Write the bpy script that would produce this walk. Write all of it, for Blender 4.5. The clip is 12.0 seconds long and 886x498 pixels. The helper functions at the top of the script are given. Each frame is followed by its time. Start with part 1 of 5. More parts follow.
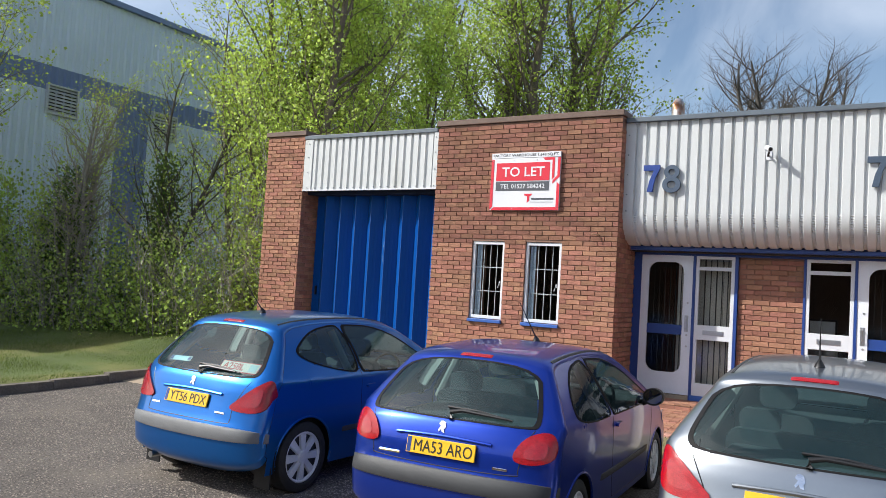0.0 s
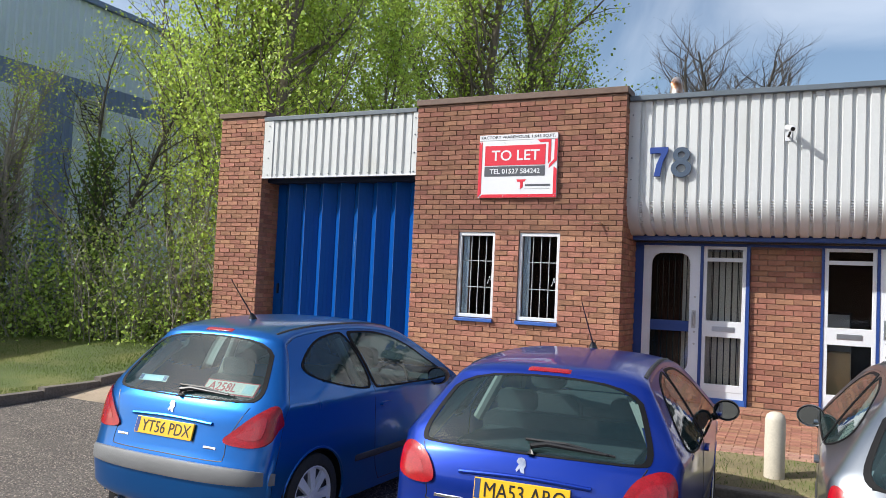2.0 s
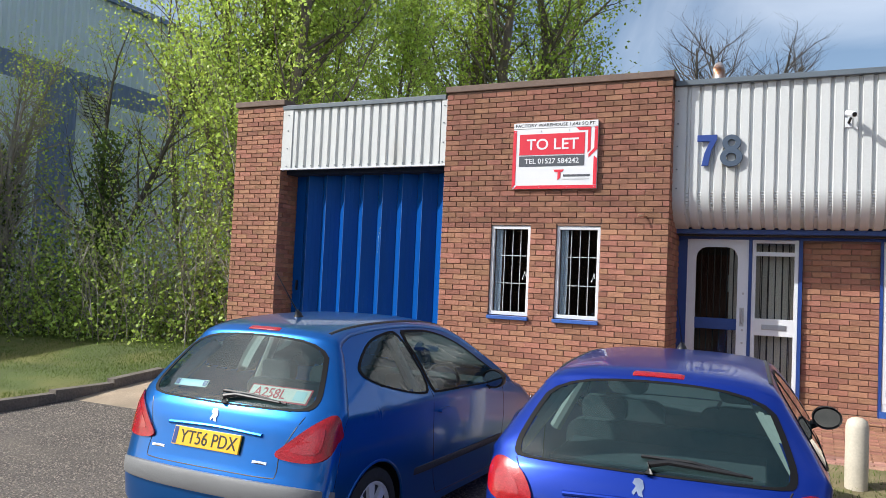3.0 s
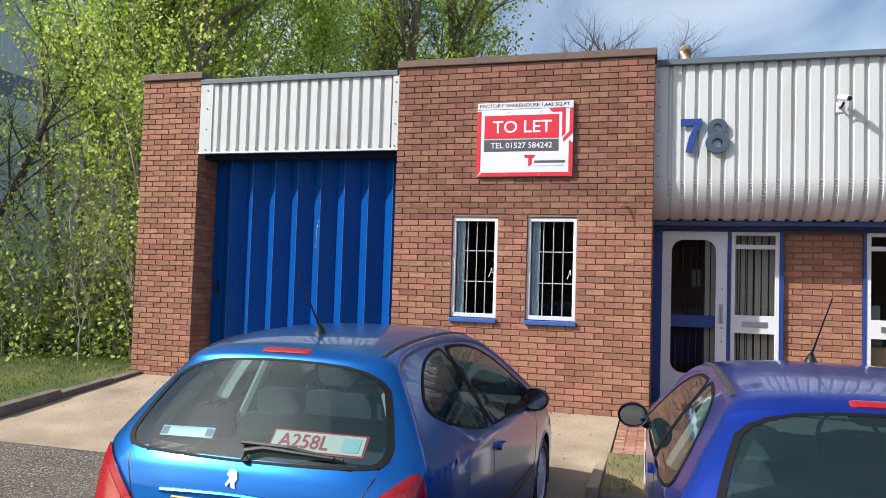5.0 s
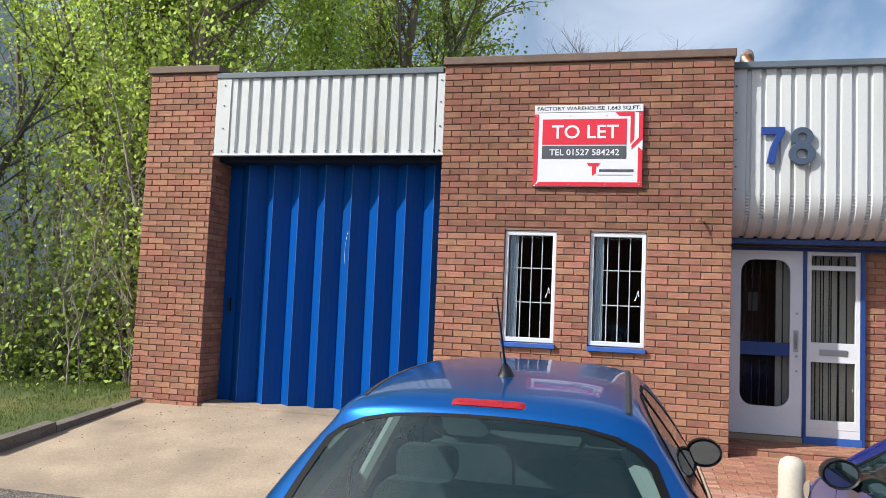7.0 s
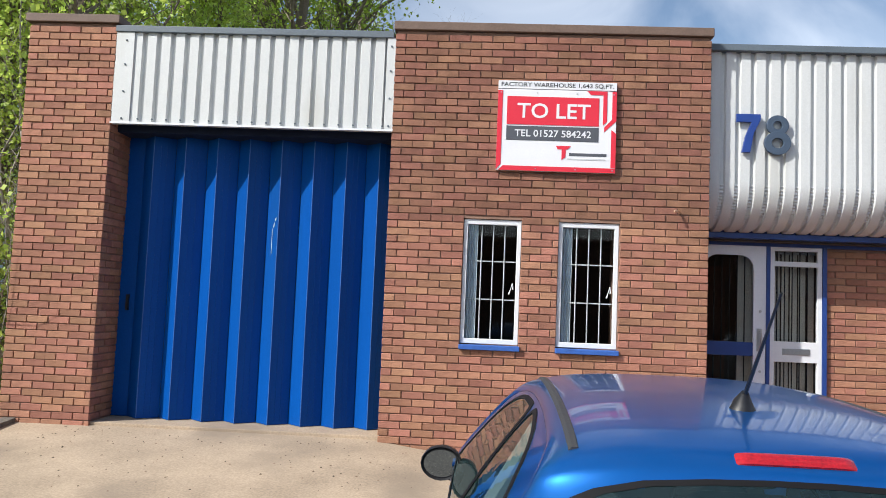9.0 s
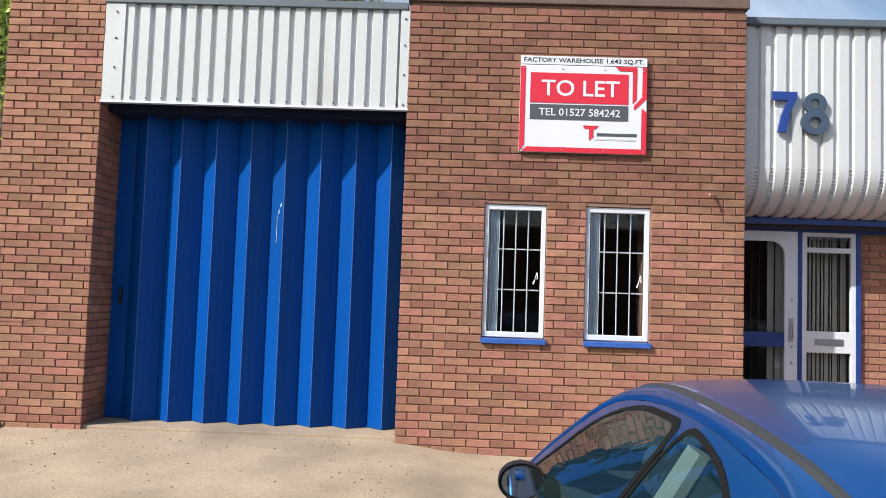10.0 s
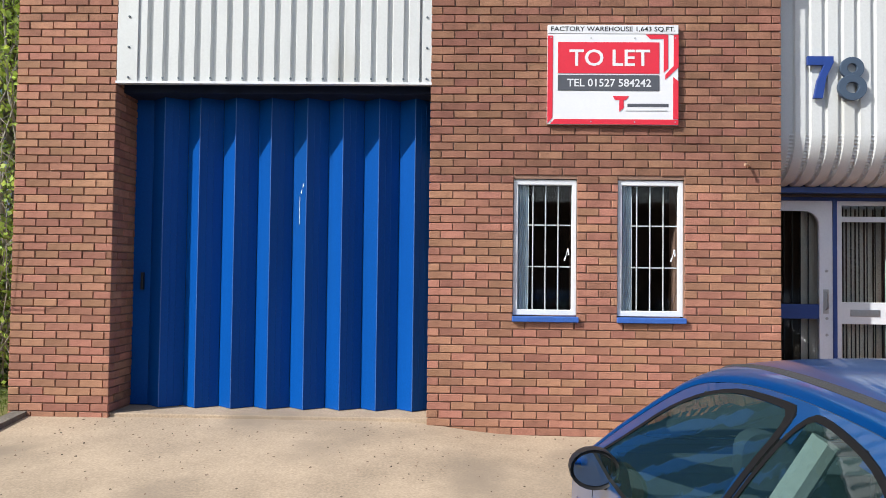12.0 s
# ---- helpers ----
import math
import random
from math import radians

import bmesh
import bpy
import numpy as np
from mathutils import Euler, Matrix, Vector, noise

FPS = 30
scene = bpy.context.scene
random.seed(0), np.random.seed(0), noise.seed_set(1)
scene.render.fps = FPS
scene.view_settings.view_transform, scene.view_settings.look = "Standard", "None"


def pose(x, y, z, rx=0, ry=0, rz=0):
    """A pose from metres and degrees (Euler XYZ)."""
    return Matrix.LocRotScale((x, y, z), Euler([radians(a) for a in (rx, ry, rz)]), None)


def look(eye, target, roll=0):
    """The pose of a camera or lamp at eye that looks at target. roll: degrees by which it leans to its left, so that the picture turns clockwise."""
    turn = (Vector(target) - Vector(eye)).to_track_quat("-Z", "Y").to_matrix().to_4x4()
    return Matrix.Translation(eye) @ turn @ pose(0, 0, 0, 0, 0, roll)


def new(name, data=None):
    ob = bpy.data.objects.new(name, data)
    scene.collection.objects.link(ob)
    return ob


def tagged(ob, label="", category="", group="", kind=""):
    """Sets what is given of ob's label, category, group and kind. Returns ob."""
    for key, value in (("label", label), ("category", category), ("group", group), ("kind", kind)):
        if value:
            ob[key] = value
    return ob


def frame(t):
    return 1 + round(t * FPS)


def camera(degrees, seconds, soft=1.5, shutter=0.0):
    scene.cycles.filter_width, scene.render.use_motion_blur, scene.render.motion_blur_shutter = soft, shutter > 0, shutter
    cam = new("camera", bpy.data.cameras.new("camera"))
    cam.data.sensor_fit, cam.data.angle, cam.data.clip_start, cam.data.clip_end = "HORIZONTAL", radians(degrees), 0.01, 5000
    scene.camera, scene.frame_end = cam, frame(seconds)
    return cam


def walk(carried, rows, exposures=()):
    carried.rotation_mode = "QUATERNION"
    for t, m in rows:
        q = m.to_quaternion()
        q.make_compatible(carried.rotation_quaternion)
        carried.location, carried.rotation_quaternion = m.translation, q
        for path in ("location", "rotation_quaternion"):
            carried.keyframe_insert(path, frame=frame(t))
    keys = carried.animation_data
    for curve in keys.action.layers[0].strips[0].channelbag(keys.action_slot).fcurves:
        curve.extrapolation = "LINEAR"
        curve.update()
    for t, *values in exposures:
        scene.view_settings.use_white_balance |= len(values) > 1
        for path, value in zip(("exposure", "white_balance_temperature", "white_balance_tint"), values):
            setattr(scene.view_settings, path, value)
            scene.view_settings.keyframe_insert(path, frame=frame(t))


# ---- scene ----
cam = camera(59.7, 12.0, soft=0.7)
METRES, EYE, TILT, LEAN, TURN = 7.85, 1.85, 0.0, 0.0, 30.8
ROWS = [
    (0.0, 0.0, 0.0, 0.0, -0.17, 2.78, -3.41),
    (0.5, -0.0262, 0.0364, 0.0001, -1.0, 2.52, -2.14),
    (1.0, -0.0403, 0.0826, -0.0032, -0.92, 2.12, -2.93),
    (1.5, -0.0649, 0.1177, -0.0053, -2.22, 2.24, -3.65),
    (2.0, -0.0966, 0.1588, -0.0022, -5.18, 2.63, -2.64),
    (2.5, -0.1178, 0.2041, -0.0063, -4.01, 2.63, -1.67),
    (3.0, -0.1502, 0.2399, -0.009, -5.32, 2.52, -2.61),
    (5.0, -0.265, 0.4187, -0.0103, -14.63, 2.63, -1.77),
    (5.5, -0.288, 0.4604, -0.009, -14.26, 3.42, -1.47),
    (6.0, -0.3241, 0.4961, -0.0088, -17.55, 4.24, -2.03),
    (6.5, -0.3406, 0.5409, -0.0123, -17.48, 4.21, -1.66),
    (7.0, -0.3609, 0.5793, -0.0104, -17.69, 4.01, -2.43),
    (7.5, -0.3887, 0.6174, -0.009, -22.78, 4.02, -2.82),
    (9.5, -0.4313, 0.7972, -0.0157, -28.55, 4.18, -2.37),
    (10.0, -0.4398, 0.8354, -0.0144, -29.64, 3.5, -1.93),
    (10.5, -0.4477, 0.8605, -0.0141, -30.18, 3.42, -0.32),
    (11.0, -0.451, 0.8659, -0.0139, -27.11, 2.44, -0.27),
    (11.5, -0.4532, 0.8653, -0.0138, -26.88, 1.75, -0.37),
    (12.0, -0.454, 0.8679, -0.0135, -29.24, 1.83, -0.7),
]
walk(cam, [(t, pose(0, 0, EYE, TILT, LEAN, TURN) @ pose(METRES * x, METRES * y, METRES * z, 90 + pitch, roll, yaw)) for t, x, y, z, yaw, pitch, roll in ROWS],
     exposures=[(0.0, 0.30), (12.0, 0.30)])

# ---- world and sun ----
SUN_TO = Vector((1.38, 1.0, -1.32)).normalized()
world = bpy.data.worlds.new("sky")
scene.world = world
world.use_nodes = True
wn = world.node_tree
sky = wn.nodes.new("ShaderNodeTexSky")
sky.sky_type, sky.sun_disc = "NISHITA", False
sky.sun_elevation = math.asin(-SUN_TO.z)
sky.sun_rotation = math.atan2(-SUN_TO.x, -SUN_TO.y)
sky.air_density, sky.dust_density, sky.ozone_density = 1.0, 1.4, 1.2
# thin high cloud over a blue sky
wtc, wno, wra, whs, wmx = (wn.nodes.new("ShaderNode" + k) for k in ("TexCoord", "TexNoise", "ValToRGB", "HueSaturation", "MixRGB"))
wno.inputs["Scale"].default_value, wno.inputs["Detail"].default_value, wno.inputs["Distortion"].default_value = 3.2, 7, 0.6
wra.color_ramp.elements[0].position, wra.color_ramp.elements[1].position = 0.42, 0.70
whs.inputs["Saturation"].default_value, whs.inputs["Value"].default_value = 0.45, 1.75
wn.links.new(wtc.outputs["Generated"], wno.inputs["Vector"])
wn.links.new(wno.outputs[0], wra.inputs[0])
wn.links.new(sky.outputs[0], whs.inputs["Color"])
wn.links.new(wra.outputs[0], wmx.inputs[0])
wn.links.new(sky.outputs[0], wmx.inputs[1])
wn.links.new(whs.outputs[0], wmx.inputs[2])
wn.links.new(wmx.outputs[0], wn.nodes["Background"].inputs[0])
wn.nodes["Background"].inputs[1].default_value = 0.122
sun_data = bpy.data.lights.new("sun", "SUN")
sun_data.energy, sun_data.angle, sun_data.color = 4.9, radians(0.53), (1.0, 0.98, 0.935)
sun = new("sun", sun_data)
sun.matrix_world = look((-20, -10, 20), Vector((-20, -10, 20)) + SUN_TO)


# ---- materials ----
def mat(name, col, rough=0.6, metal=0.0, var=0.15, scale=3.0, bump=0.15, bscale=60.0, fine=0.5, coat=0.0, stain=None, stain_at=0.6, streak=1.0, spread=0.0, spec=0.5):
    """A painted or mineral surface: broad and fine variation, stains, relief."""
    m = bpy.data.materials.new(name)
    m.use_nodes = True
    nt = m.node_tree
    b = nt.nodes["Principled BSDF"]
    b.inputs["Roughness"].default_value, b.inputs["Metallic"].default_value = rough, metal
    b.inputs["Coat Weight"].default_value, b.inputs["Coat Roughness"].default_value = coat, 0.03
    b.inputs["Specular IOR Level"].default_value = spec
    tc = nt.nodes.new("ShaderNodeTexCoord")
    mp = nt.nodes.new("ShaderNodeMapping")
    mp.inputs["Scale"].default_value = (1, 1, streak)
    nt.links.new(tc.outputs["Object"], mp.inputs[0])
    n1, n2 = nt.nodes.new("ShaderNodeTexNoise"), nt.nodes.new("ShaderNodeTexNoise")
    n1.inputs["Scale"].default_value, n1.inputs["Detail"].default_value = scale, 5
    n2.inputs["Scale"].default_value, n2.inputs["Detail"].default_value = bscale, 3
    nt.links.new(mp.outputs[0], n1.inputs["Vector"])
    nt.links.new(tc.outputs["Object"], n2.inputs["Vector"])
    blend = nt.nodes.new("ShaderNodeMath")
    blend.operation = "MULTIPLY_ADD"
    blend.inputs[1].default_value = fine
    nt.links.new(n2.outputs[0], blend.inputs[0])
    half = nt.nodes.new("ShaderNodeMath")
    half.operation = "MULTIPLY"
    half.inputs[1].default_value = 1 - fine
    nt.links.new(n1.outputs[0], half.inputs[0])
    nt.links.new(half.outputs[0], blend.inputs[2])
    ramp = nt.nodes.new("ShaderNodeValToRGB")
    lo, hi = [max(0, c * (1 - var)) for c in col], [min(1, c * (1 + var)) for c in col]
    ramp.color_ramp.elements[0].position, ramp.color_ramp.elements[1].position = 0.32, 0.68
    ramp.color_ramp.elements[0].color, ramp.color_ramp.elements[1].color = (*lo, 1), (*hi, 1)
    nt.links.new(blend.outputs[0], ramp.inputs[0])
    out = ramp.outputs[0]
    if stain:
        n3 = nt.nodes.new("ShaderNodeTexNoise")
        n3.inputs["Scale"].default_value, n3.inputs["Detail"].default_value = scale * 0.6, 8
        nt.links.new(mp.outputs[0], n3.inputs["Vector"])
        r3 = nt.nodes.new("ShaderNodeValToRGB")
        r3.color_ramp.elements[0].position, r3.color_ramp.elements[1].position = stain_at - 0.08, stain_at + 0.12
        nt.links.new(n3.outputs[0], r3.inputs[0])
        mx = nt.nodes.new("ShaderNodeMixRGB")
        mx.inputs[2].default_value = (*stain, 1)
        nt.links.new(r3.outputs[0], mx.inputs[0])
        nt.links.new(out, mx.inputs[1])
        out = mx.outputs[0]
    if spread:
        oi, geo = nt.nodes.new("ShaderNodeObjectInfo"), nt.nodes.new("ShaderNodeNewGeometry")
        ad, fr = nt.nodes.new("ShaderNodeMath"), nt.nodes.new("ShaderNodeMath")
        ad.operation, fr.operation = "ADD", "FRACT"
        nt.links.new(oi.outputs["Random"], ad.inputs[0])
        nt.links.new(geo.outputs["Random Per Island"], ad.inputs[1])
        nt.links.new(ad.outputs[0], fr.inputs[0])
        hs = nt.nodes.new("ShaderNodeHueSaturation")
        vr = nt.nodes.new("ShaderNodeMapRange")
        vr.inputs["To Min"].default_value, vr.inputs["To Max"].default_value = 1 - spread, 1 + spread
        nt.links.new(fr.outputs[0], vr.inputs[0])
        hr = nt.nodes.new("ShaderNodeMapRange")
        hr.inputs["To Min"].default_value, hr.inputs["To Max"].default_value = 0.488, 0.512
        f2, f3 = nt.nodes.new("ShaderNodeMath"), nt.nodes.new("ShaderNodeMath")
        f2.operation, f3.operation, f2.inputs[1].default_value = "MULTIPLY", "FRACT", 7.3
        nt.links.new(fr.outputs[0], f2.inputs[0])
        nt.links.new(f2.outputs[0], f3.inputs[0])
        nt.links.new(f3.outputs[0], hr.inputs[0])
        nt.links.new(hr.outputs[0], hs.inputs["Hue"])
        nt.links.new(vr.outputs[0], hs.inputs["Value"])
        nt.links.new(out, hs.inputs["Color"])
        out = hs.outputs[0]
    nt.links.new(out, b.inputs["Base Color"])
    if bump:
        bp = nt.nodes.new("ShaderNodeBump")
        bp.inputs["Strength"].default_value, bp.inputs["Distance"].default_value = bump, 0.01
        nt.links.new(n2.outputs[0], bp.inputs["Height"])
        nt.links.new(bp.outputs[0], b.inputs["Normal"])
    return m


def glass_mat(name, tint, gloss=1.0, dust_sheen=0.0, ior=1.6):
    m = bpy.data.materials.new(name)
    m.use_nodes = True
    nt = m.node_tree
    nt.nodes.remove(nt.nodes["Principled BSDF"])
    tr, gl, mx, fr = (nt.nodes.new("ShaderNode" + k) for k in ("BsdfTransparent", "BsdfGlossy", "MixShader", "Fresnel"))
    tr.inputs[0].default_value, gl.inputs["Roughness"].default_value = (*tint, 1), 0.01
    gl.inputs[0].default_value = (gloss, gloss, gloss, 1)
    fr.inputs["IOR"].default_value = ior
    nt.links.new(fr.outputs[0], mx.inputs[0])
    nt.links.new(tr.outputs[0], mx.inputs[1])
    nt.links.new(gl.outputs[0], mx.inputs[2])
    out = mx.outputs[0]
    if dust_sheen:
        # teal diffuse film: dusty glass plus a painted-in sky reflection
        df, m2 = nt.nodes.new("ShaderNodeBsdfDiffuse"), nt.nodes.new("ShaderNodeMixShader")
        df.inputs[0].default_value, m2.inputs[0].default_value = (0.14, 0.36, 0.37, 1), dust_sheen
        nt.links.new(out, m2.inputs[1])
        nt.links.new(df.outputs[0], m2.inputs[2])
        out = m2.outputs[0]
    nt.links.new(out, nt.nodes["Material Output"].inputs[0])
    return m


def leaf_mat(name, col, spread=0.35):
    m = mat(name, col, 0.5, var=0.2, scale=0.5, bump=0, spread=spread)
    nt = m.node_tree
    b = nt.nodes["Principled BSDF"]
    tl, mx = nt.nodes.new("ShaderNodeBsdfTranslucent"), nt.nodes.new("ShaderNodeMixShader")
    src = b.inputs["Base Color"].links[0].from_socket
    nt.links.new(src, tl.inputs[0])
    mx.inputs[0].default_value = 0.5
    nt.links.new(b.outputs[0], mx.inputs[1])
    nt.links.new(tl.outputs[0], mx.inputs[2])
    nt.links.new(mx.outputs[0], nt.nodes["Material Output"].inputs[0])
    return m


BRICK = mat("brick", (0.315, 0.153, 0.102), 0.85, var=0.30, scale=7, bump=0.7, bscale=90, spread=0.21, spec=0.25)
BRICK_BROWN = mat("weathered brown brick", (0.235, 0.113, 0.077), 0.88, var=0.30, scale=7, bump=0.6, bscale=90, spread=0.2, spec=0.25)
BRICK_DARK = mat("paving brick", (0.37, 0.20, 0.145), 0.85, var=0.25, scale=5, bump=0.4, spread=0.2)
MORTAR = mat("mortar", (0.25, 0.15, 0.11), 0.95, var=0.25, scale=4, bump=0.6, bscale=150)
COPING = mat("coping", (0.13, 0.085, 0.065), 0.7, var=0.25, scale=5, bump=0.2)
CLAD = mat("white cladding", (0.54, 0.555, 0.555), 0.45, var=0.06, scale=2.5, bump=0.03, stain=(0.44, 0.44, 0.41), stain_at=0.66, streak=0.25)
TRIM_GREY = mat("slate grey trim", (0.10, 0.125, 0.15), 0.5, var=0.15, scale=3)
BLUE = mat("blue door paint", (0.0006, 0.060, 0.275), 0.45, var=0.16, scale=2.0, bump=0.05, spec=0.15, stain=(0.003, 0.055, 0.22), stain_at=0.66, streak=0.15)
BLUE_TRIM = mat("blue trim paint", (0.015, 0.05, 0.22), 0.4, var=0.15)
SILL_BLUE = mat("blue sill paint", (0.03, 0.10, 0.36), 0.5, var=0.2, scale=12)
WHITE = mat("white paint", (0.64, 0.66, 0.69), 0.35, var=0.05, scale=5, bump=0.03)
DOOR_WHITE = mat("door white", (0.70, 0.73, 0.78), 0.35, var=0.05, scale=3, bump=0.03)
SIGN_WHITE = mat("sign white", (0.66, 0.67, 0.70), 0.35, var=0.03, bump=0)
SIGN_RED = mat("sign red", (0.60, 0.020, 0.042), 0.35, var=0.05, bump=0)
SIGN_GREY = mat("sign grey", (0.07, 0.075, 0.09), 0.4, var=0.05, bump=0)
BLACK = mat("black plastic", (0.012, 0.012, 0.013), 0.45, var=0.2, bump=0.05)
CHARCOAL = mat("charcoal plastic", (0.035, 0.037, 0.04), 0.55, var=0.15, bump=0.2, bscale=300)
RUBBER = mat("rubber", (0.018, 0.018, 0.018), 0.8, var=0.3, scale=20)
STEEL = mat("brushed steel", (0.5, 0.5, 0.5), 0.35, 1.0, var=0.1)
CHROME = mat("chrome", (0.8, 0.8, 0.82), 0.12, 1.0, var=0.02, bump=0)
GALV = mat("galvanised flue", (0.42, 0.43, 0.43), 0.5, 0.7, var=0.2, scale=8, stain=(0.30, 0.12, 0.05), stain_at=0.5)
NUM_BLUE = mat("number blue", (0.014, 0.045, 0.22), 0.4, var=0.08, bump=0)
NUM_GREY = mat("number grey", (0.045, 0.07, 0.11), 0.55, var=0.08, bump=0)
TARMAC = mat("tarmac", (0.125, 0.11, 0.097), 0.95, var=0.75, scale=1.2, bump=1.0, bscale=48, fine=0.8, stain=(0.19, 0.165, 0.14), stain_at=0.62, spec=0.2)
CONCRETE = mat("concrete", (0.37, 0.288, 0.205), 0.9, var=0.30, scale=1.6, bump=0.22, bscale=50, fine=0.5, stain=(0.24, 0.19, 0.14), stain_at=0.58)
KERB = mat("kerb stone", (0.15, 0.13, 0.11), 0.9, var=0.35, scale=5, bump=0.6, bscale=40)
BOLLARD = mat("cream bollard paint", (0.52, 0.47, 0.38), 0.6, var=0.12, scale=6, bump=0.1, stain=(0.42, 0.35, 0.26), stain_at=0.66)
SOIL = mat("leaf litter", (0.085, 0.065, 0.045), 0.95, var=0.5, scale=6, bump=0.8, bscale=30)
LAWN = mat("lawn", (0.085, 0.115, 0.03), 0.95, var=0.35, scale=1.0, bump=0.7, bscale=80, stain=(0.18, 0.17, 0.05), stain_at=0.56)
GRASS = leaf_mat("grass blade", (0.115, 0.165, 0.03))
SHED_GREY = mat("shed grey", (0.62, 0.71, 0.85), 0.5, var=0.08, scale=0.7, bump=0)
SHED_BLUE = mat("shed blue", (0.17, 0.23, 0.42), 0.5, var=0.08, scale=0.7, bump=0)
VENT = mat("vent grey", (0.50, 0.52, 0.54), 0.5, var=0.15)
# near-black inside colour: the dimness of the rooms is put into the paint
INNER_DIM = mat("inner paint darkened for dimness", (0.055, 0.05, 0.045), 0.9, var=0.2)
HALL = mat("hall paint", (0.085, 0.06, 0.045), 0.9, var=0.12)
SEAL = mat("black window seal", (0.008, 0.008, 0.009), 0.6, var=0.1, bump=0, spec=0.15)
PLASTER = mat("plaster", (0.45, 0.43, 0.40), 0.9, var=0.08)
DARK_WOOD = mat("dark wood door", (0.13, 0.048, 0.026), 0.5, var=0.25, scale=4)
CURTAIN = mat("blue curtain", (0.66, 0.73, 0.80), 0.9, var=0.15, scale=6)
CARD = mat("cardboard", (0.48, 0.34, 0.18), 0.85, var=0.12)
PAPER = mat("paper", (0.75, 0.75, 0.72), 0.8, var=0.04)
BARK = mat("bark", (0.17, 0.14, 0.11), 0.9, var=0.35, scale=6, bump=0.8, bscale=25, streak=0.3)
TWIG = mat("pale twig", (0.30, 0.27, 0.24), 0.9, var=0.3, scale=8)
TWIG_DARK = mat("dark twig", (0.085, 0.075, 0.065), 0.9, var=0.3, scale=8)
LEAF = leaf_mat("spring leaf", (0.46, 0.585, 0.115))
LEAF_B = leaf_mat("spring leaf deep", (0.36, 0.48, 0.075))
LEAF_HEDGE = leaf_mat("hedge leaf", (0.42, 0.55, 0.12), 0.5)
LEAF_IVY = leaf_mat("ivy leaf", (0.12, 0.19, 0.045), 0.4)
# near-black lintel colour: the shadow gap above the door is painted in
LINTEL = mat("steel in painted gap shade", (0.010, 0.016, 0.04), 0.7, var=0.3, scale=6, spec=0.2)
# paler worn blue; the light caught along the fold edges is in the colour
BLUE_WORN_LIT = mat("worn blue edge with painted highlight", (0.03, 0.11, 0.34), 0.45, var=0.35, scale=7, bump=0.05, streak=0.3)
DRY_GRASS = mat("worn verge", (0.20, 0.165, 0.085), 0.95, var=0.45, scale=3, bump=0.8, bscale=60, stain=(0.13, 0.15, 0.04), stain_at=0.55)
ROOF_FELT = mat("roof felt", (0.12, 0.12, 0.12), 0.9)
PANE = glass_mat("window pane", (0.86, 0.88, 0.88), ior=1.28)
CAR_GLASS = glass_mat("car glass", (0.38, 0.54, 0.52), dust_sheen=0.035, ior=1.62)


# ---- mesh helpers ----
class G:
    """A heap of vertices and faces."""

    def __init__(self):
        self.v, self.f, self.m = [], [], None

    def add(self, vs, fs):
        n = len(self.v)
        self.v += [tuple(p) for p in vs]
        self.f += [tuple(i + n for i in f) for f in fs]
        return self

    def box(self, x0, x1, y0, y1, z0, z1):
        return self.add([(x, y, z) for x in (x0, x1) for y in (y0, y1) for z in (z0, z1)],
                        [(0, 1, 3, 2), (4, 6, 7, 5), (0, 4, 5, 1), (2, 3, 7, 6), (0, 2, 6, 4), (1, 5, 7, 3)])

    def tube(self, pts, radii, n=8, caps=True, axis=None):
        """A round bar along points, with its radius at each."""
        pts = [Vector(p) for p in pts]
        vs, fs = [], []
        up = Vector((0.31, 0.17, 0.93))
        for i, p in enumerate(pts):
            d = Vector(axis) if axis else (pts[min(i + 1, len(pts) - 1)] - pts[max(i - 1, 0)]).normalized()
            a = d.cross(up if abs(d.dot(up)) < 0.95 else Vector((1, 0, 0))).normalized()
            b = d.cross(a)
            for k in range(n):
                t = 2 * math.pi * k / n
                vs.append(p + (a * math.cos(t) + b * math.sin(t)) * radii[i])
        for i in range(len(pts) - 1):
            for k in range(n):
                j = (k + 1) % n
                fs.append((i * n + k, i * n + j, (i + 1) * n + j, (i + 1) * n + k))
        if caps:
            fs += [tuple(range(n - 1, -1, -1)), tuple(range((len(pts) - 1) * n, len(pts) * n))]
        return self.add(vs, fs)

    def grid(self, rows):
        """A sheet through rows of points."""
        n = len(rows[0])
        return self.add([p for r in rows for p in r],
                        [(i * n + k, i * n + k + 1, (i + 1) * n + k + 1, (i + 1) * n + k) for i in range(len(rows) - 1) for k in range(n - 1)])

    def prism(self, outline, put, depth):
        """An outline of (a, b) given depth; put(a, b, d) gives the place."""
        n = len(outline)
        vs = [put(a, b, 0) for a, b in outline] + [put(a, b, depth) for a, b in outline]
        return self.add(vs, [tuple(range(n)), tuple(range(2 * n - 1, n - 1, -1))] + [(i, i + n, (i + 1) % n + n, (i + 1) % n) for i in range(n)])


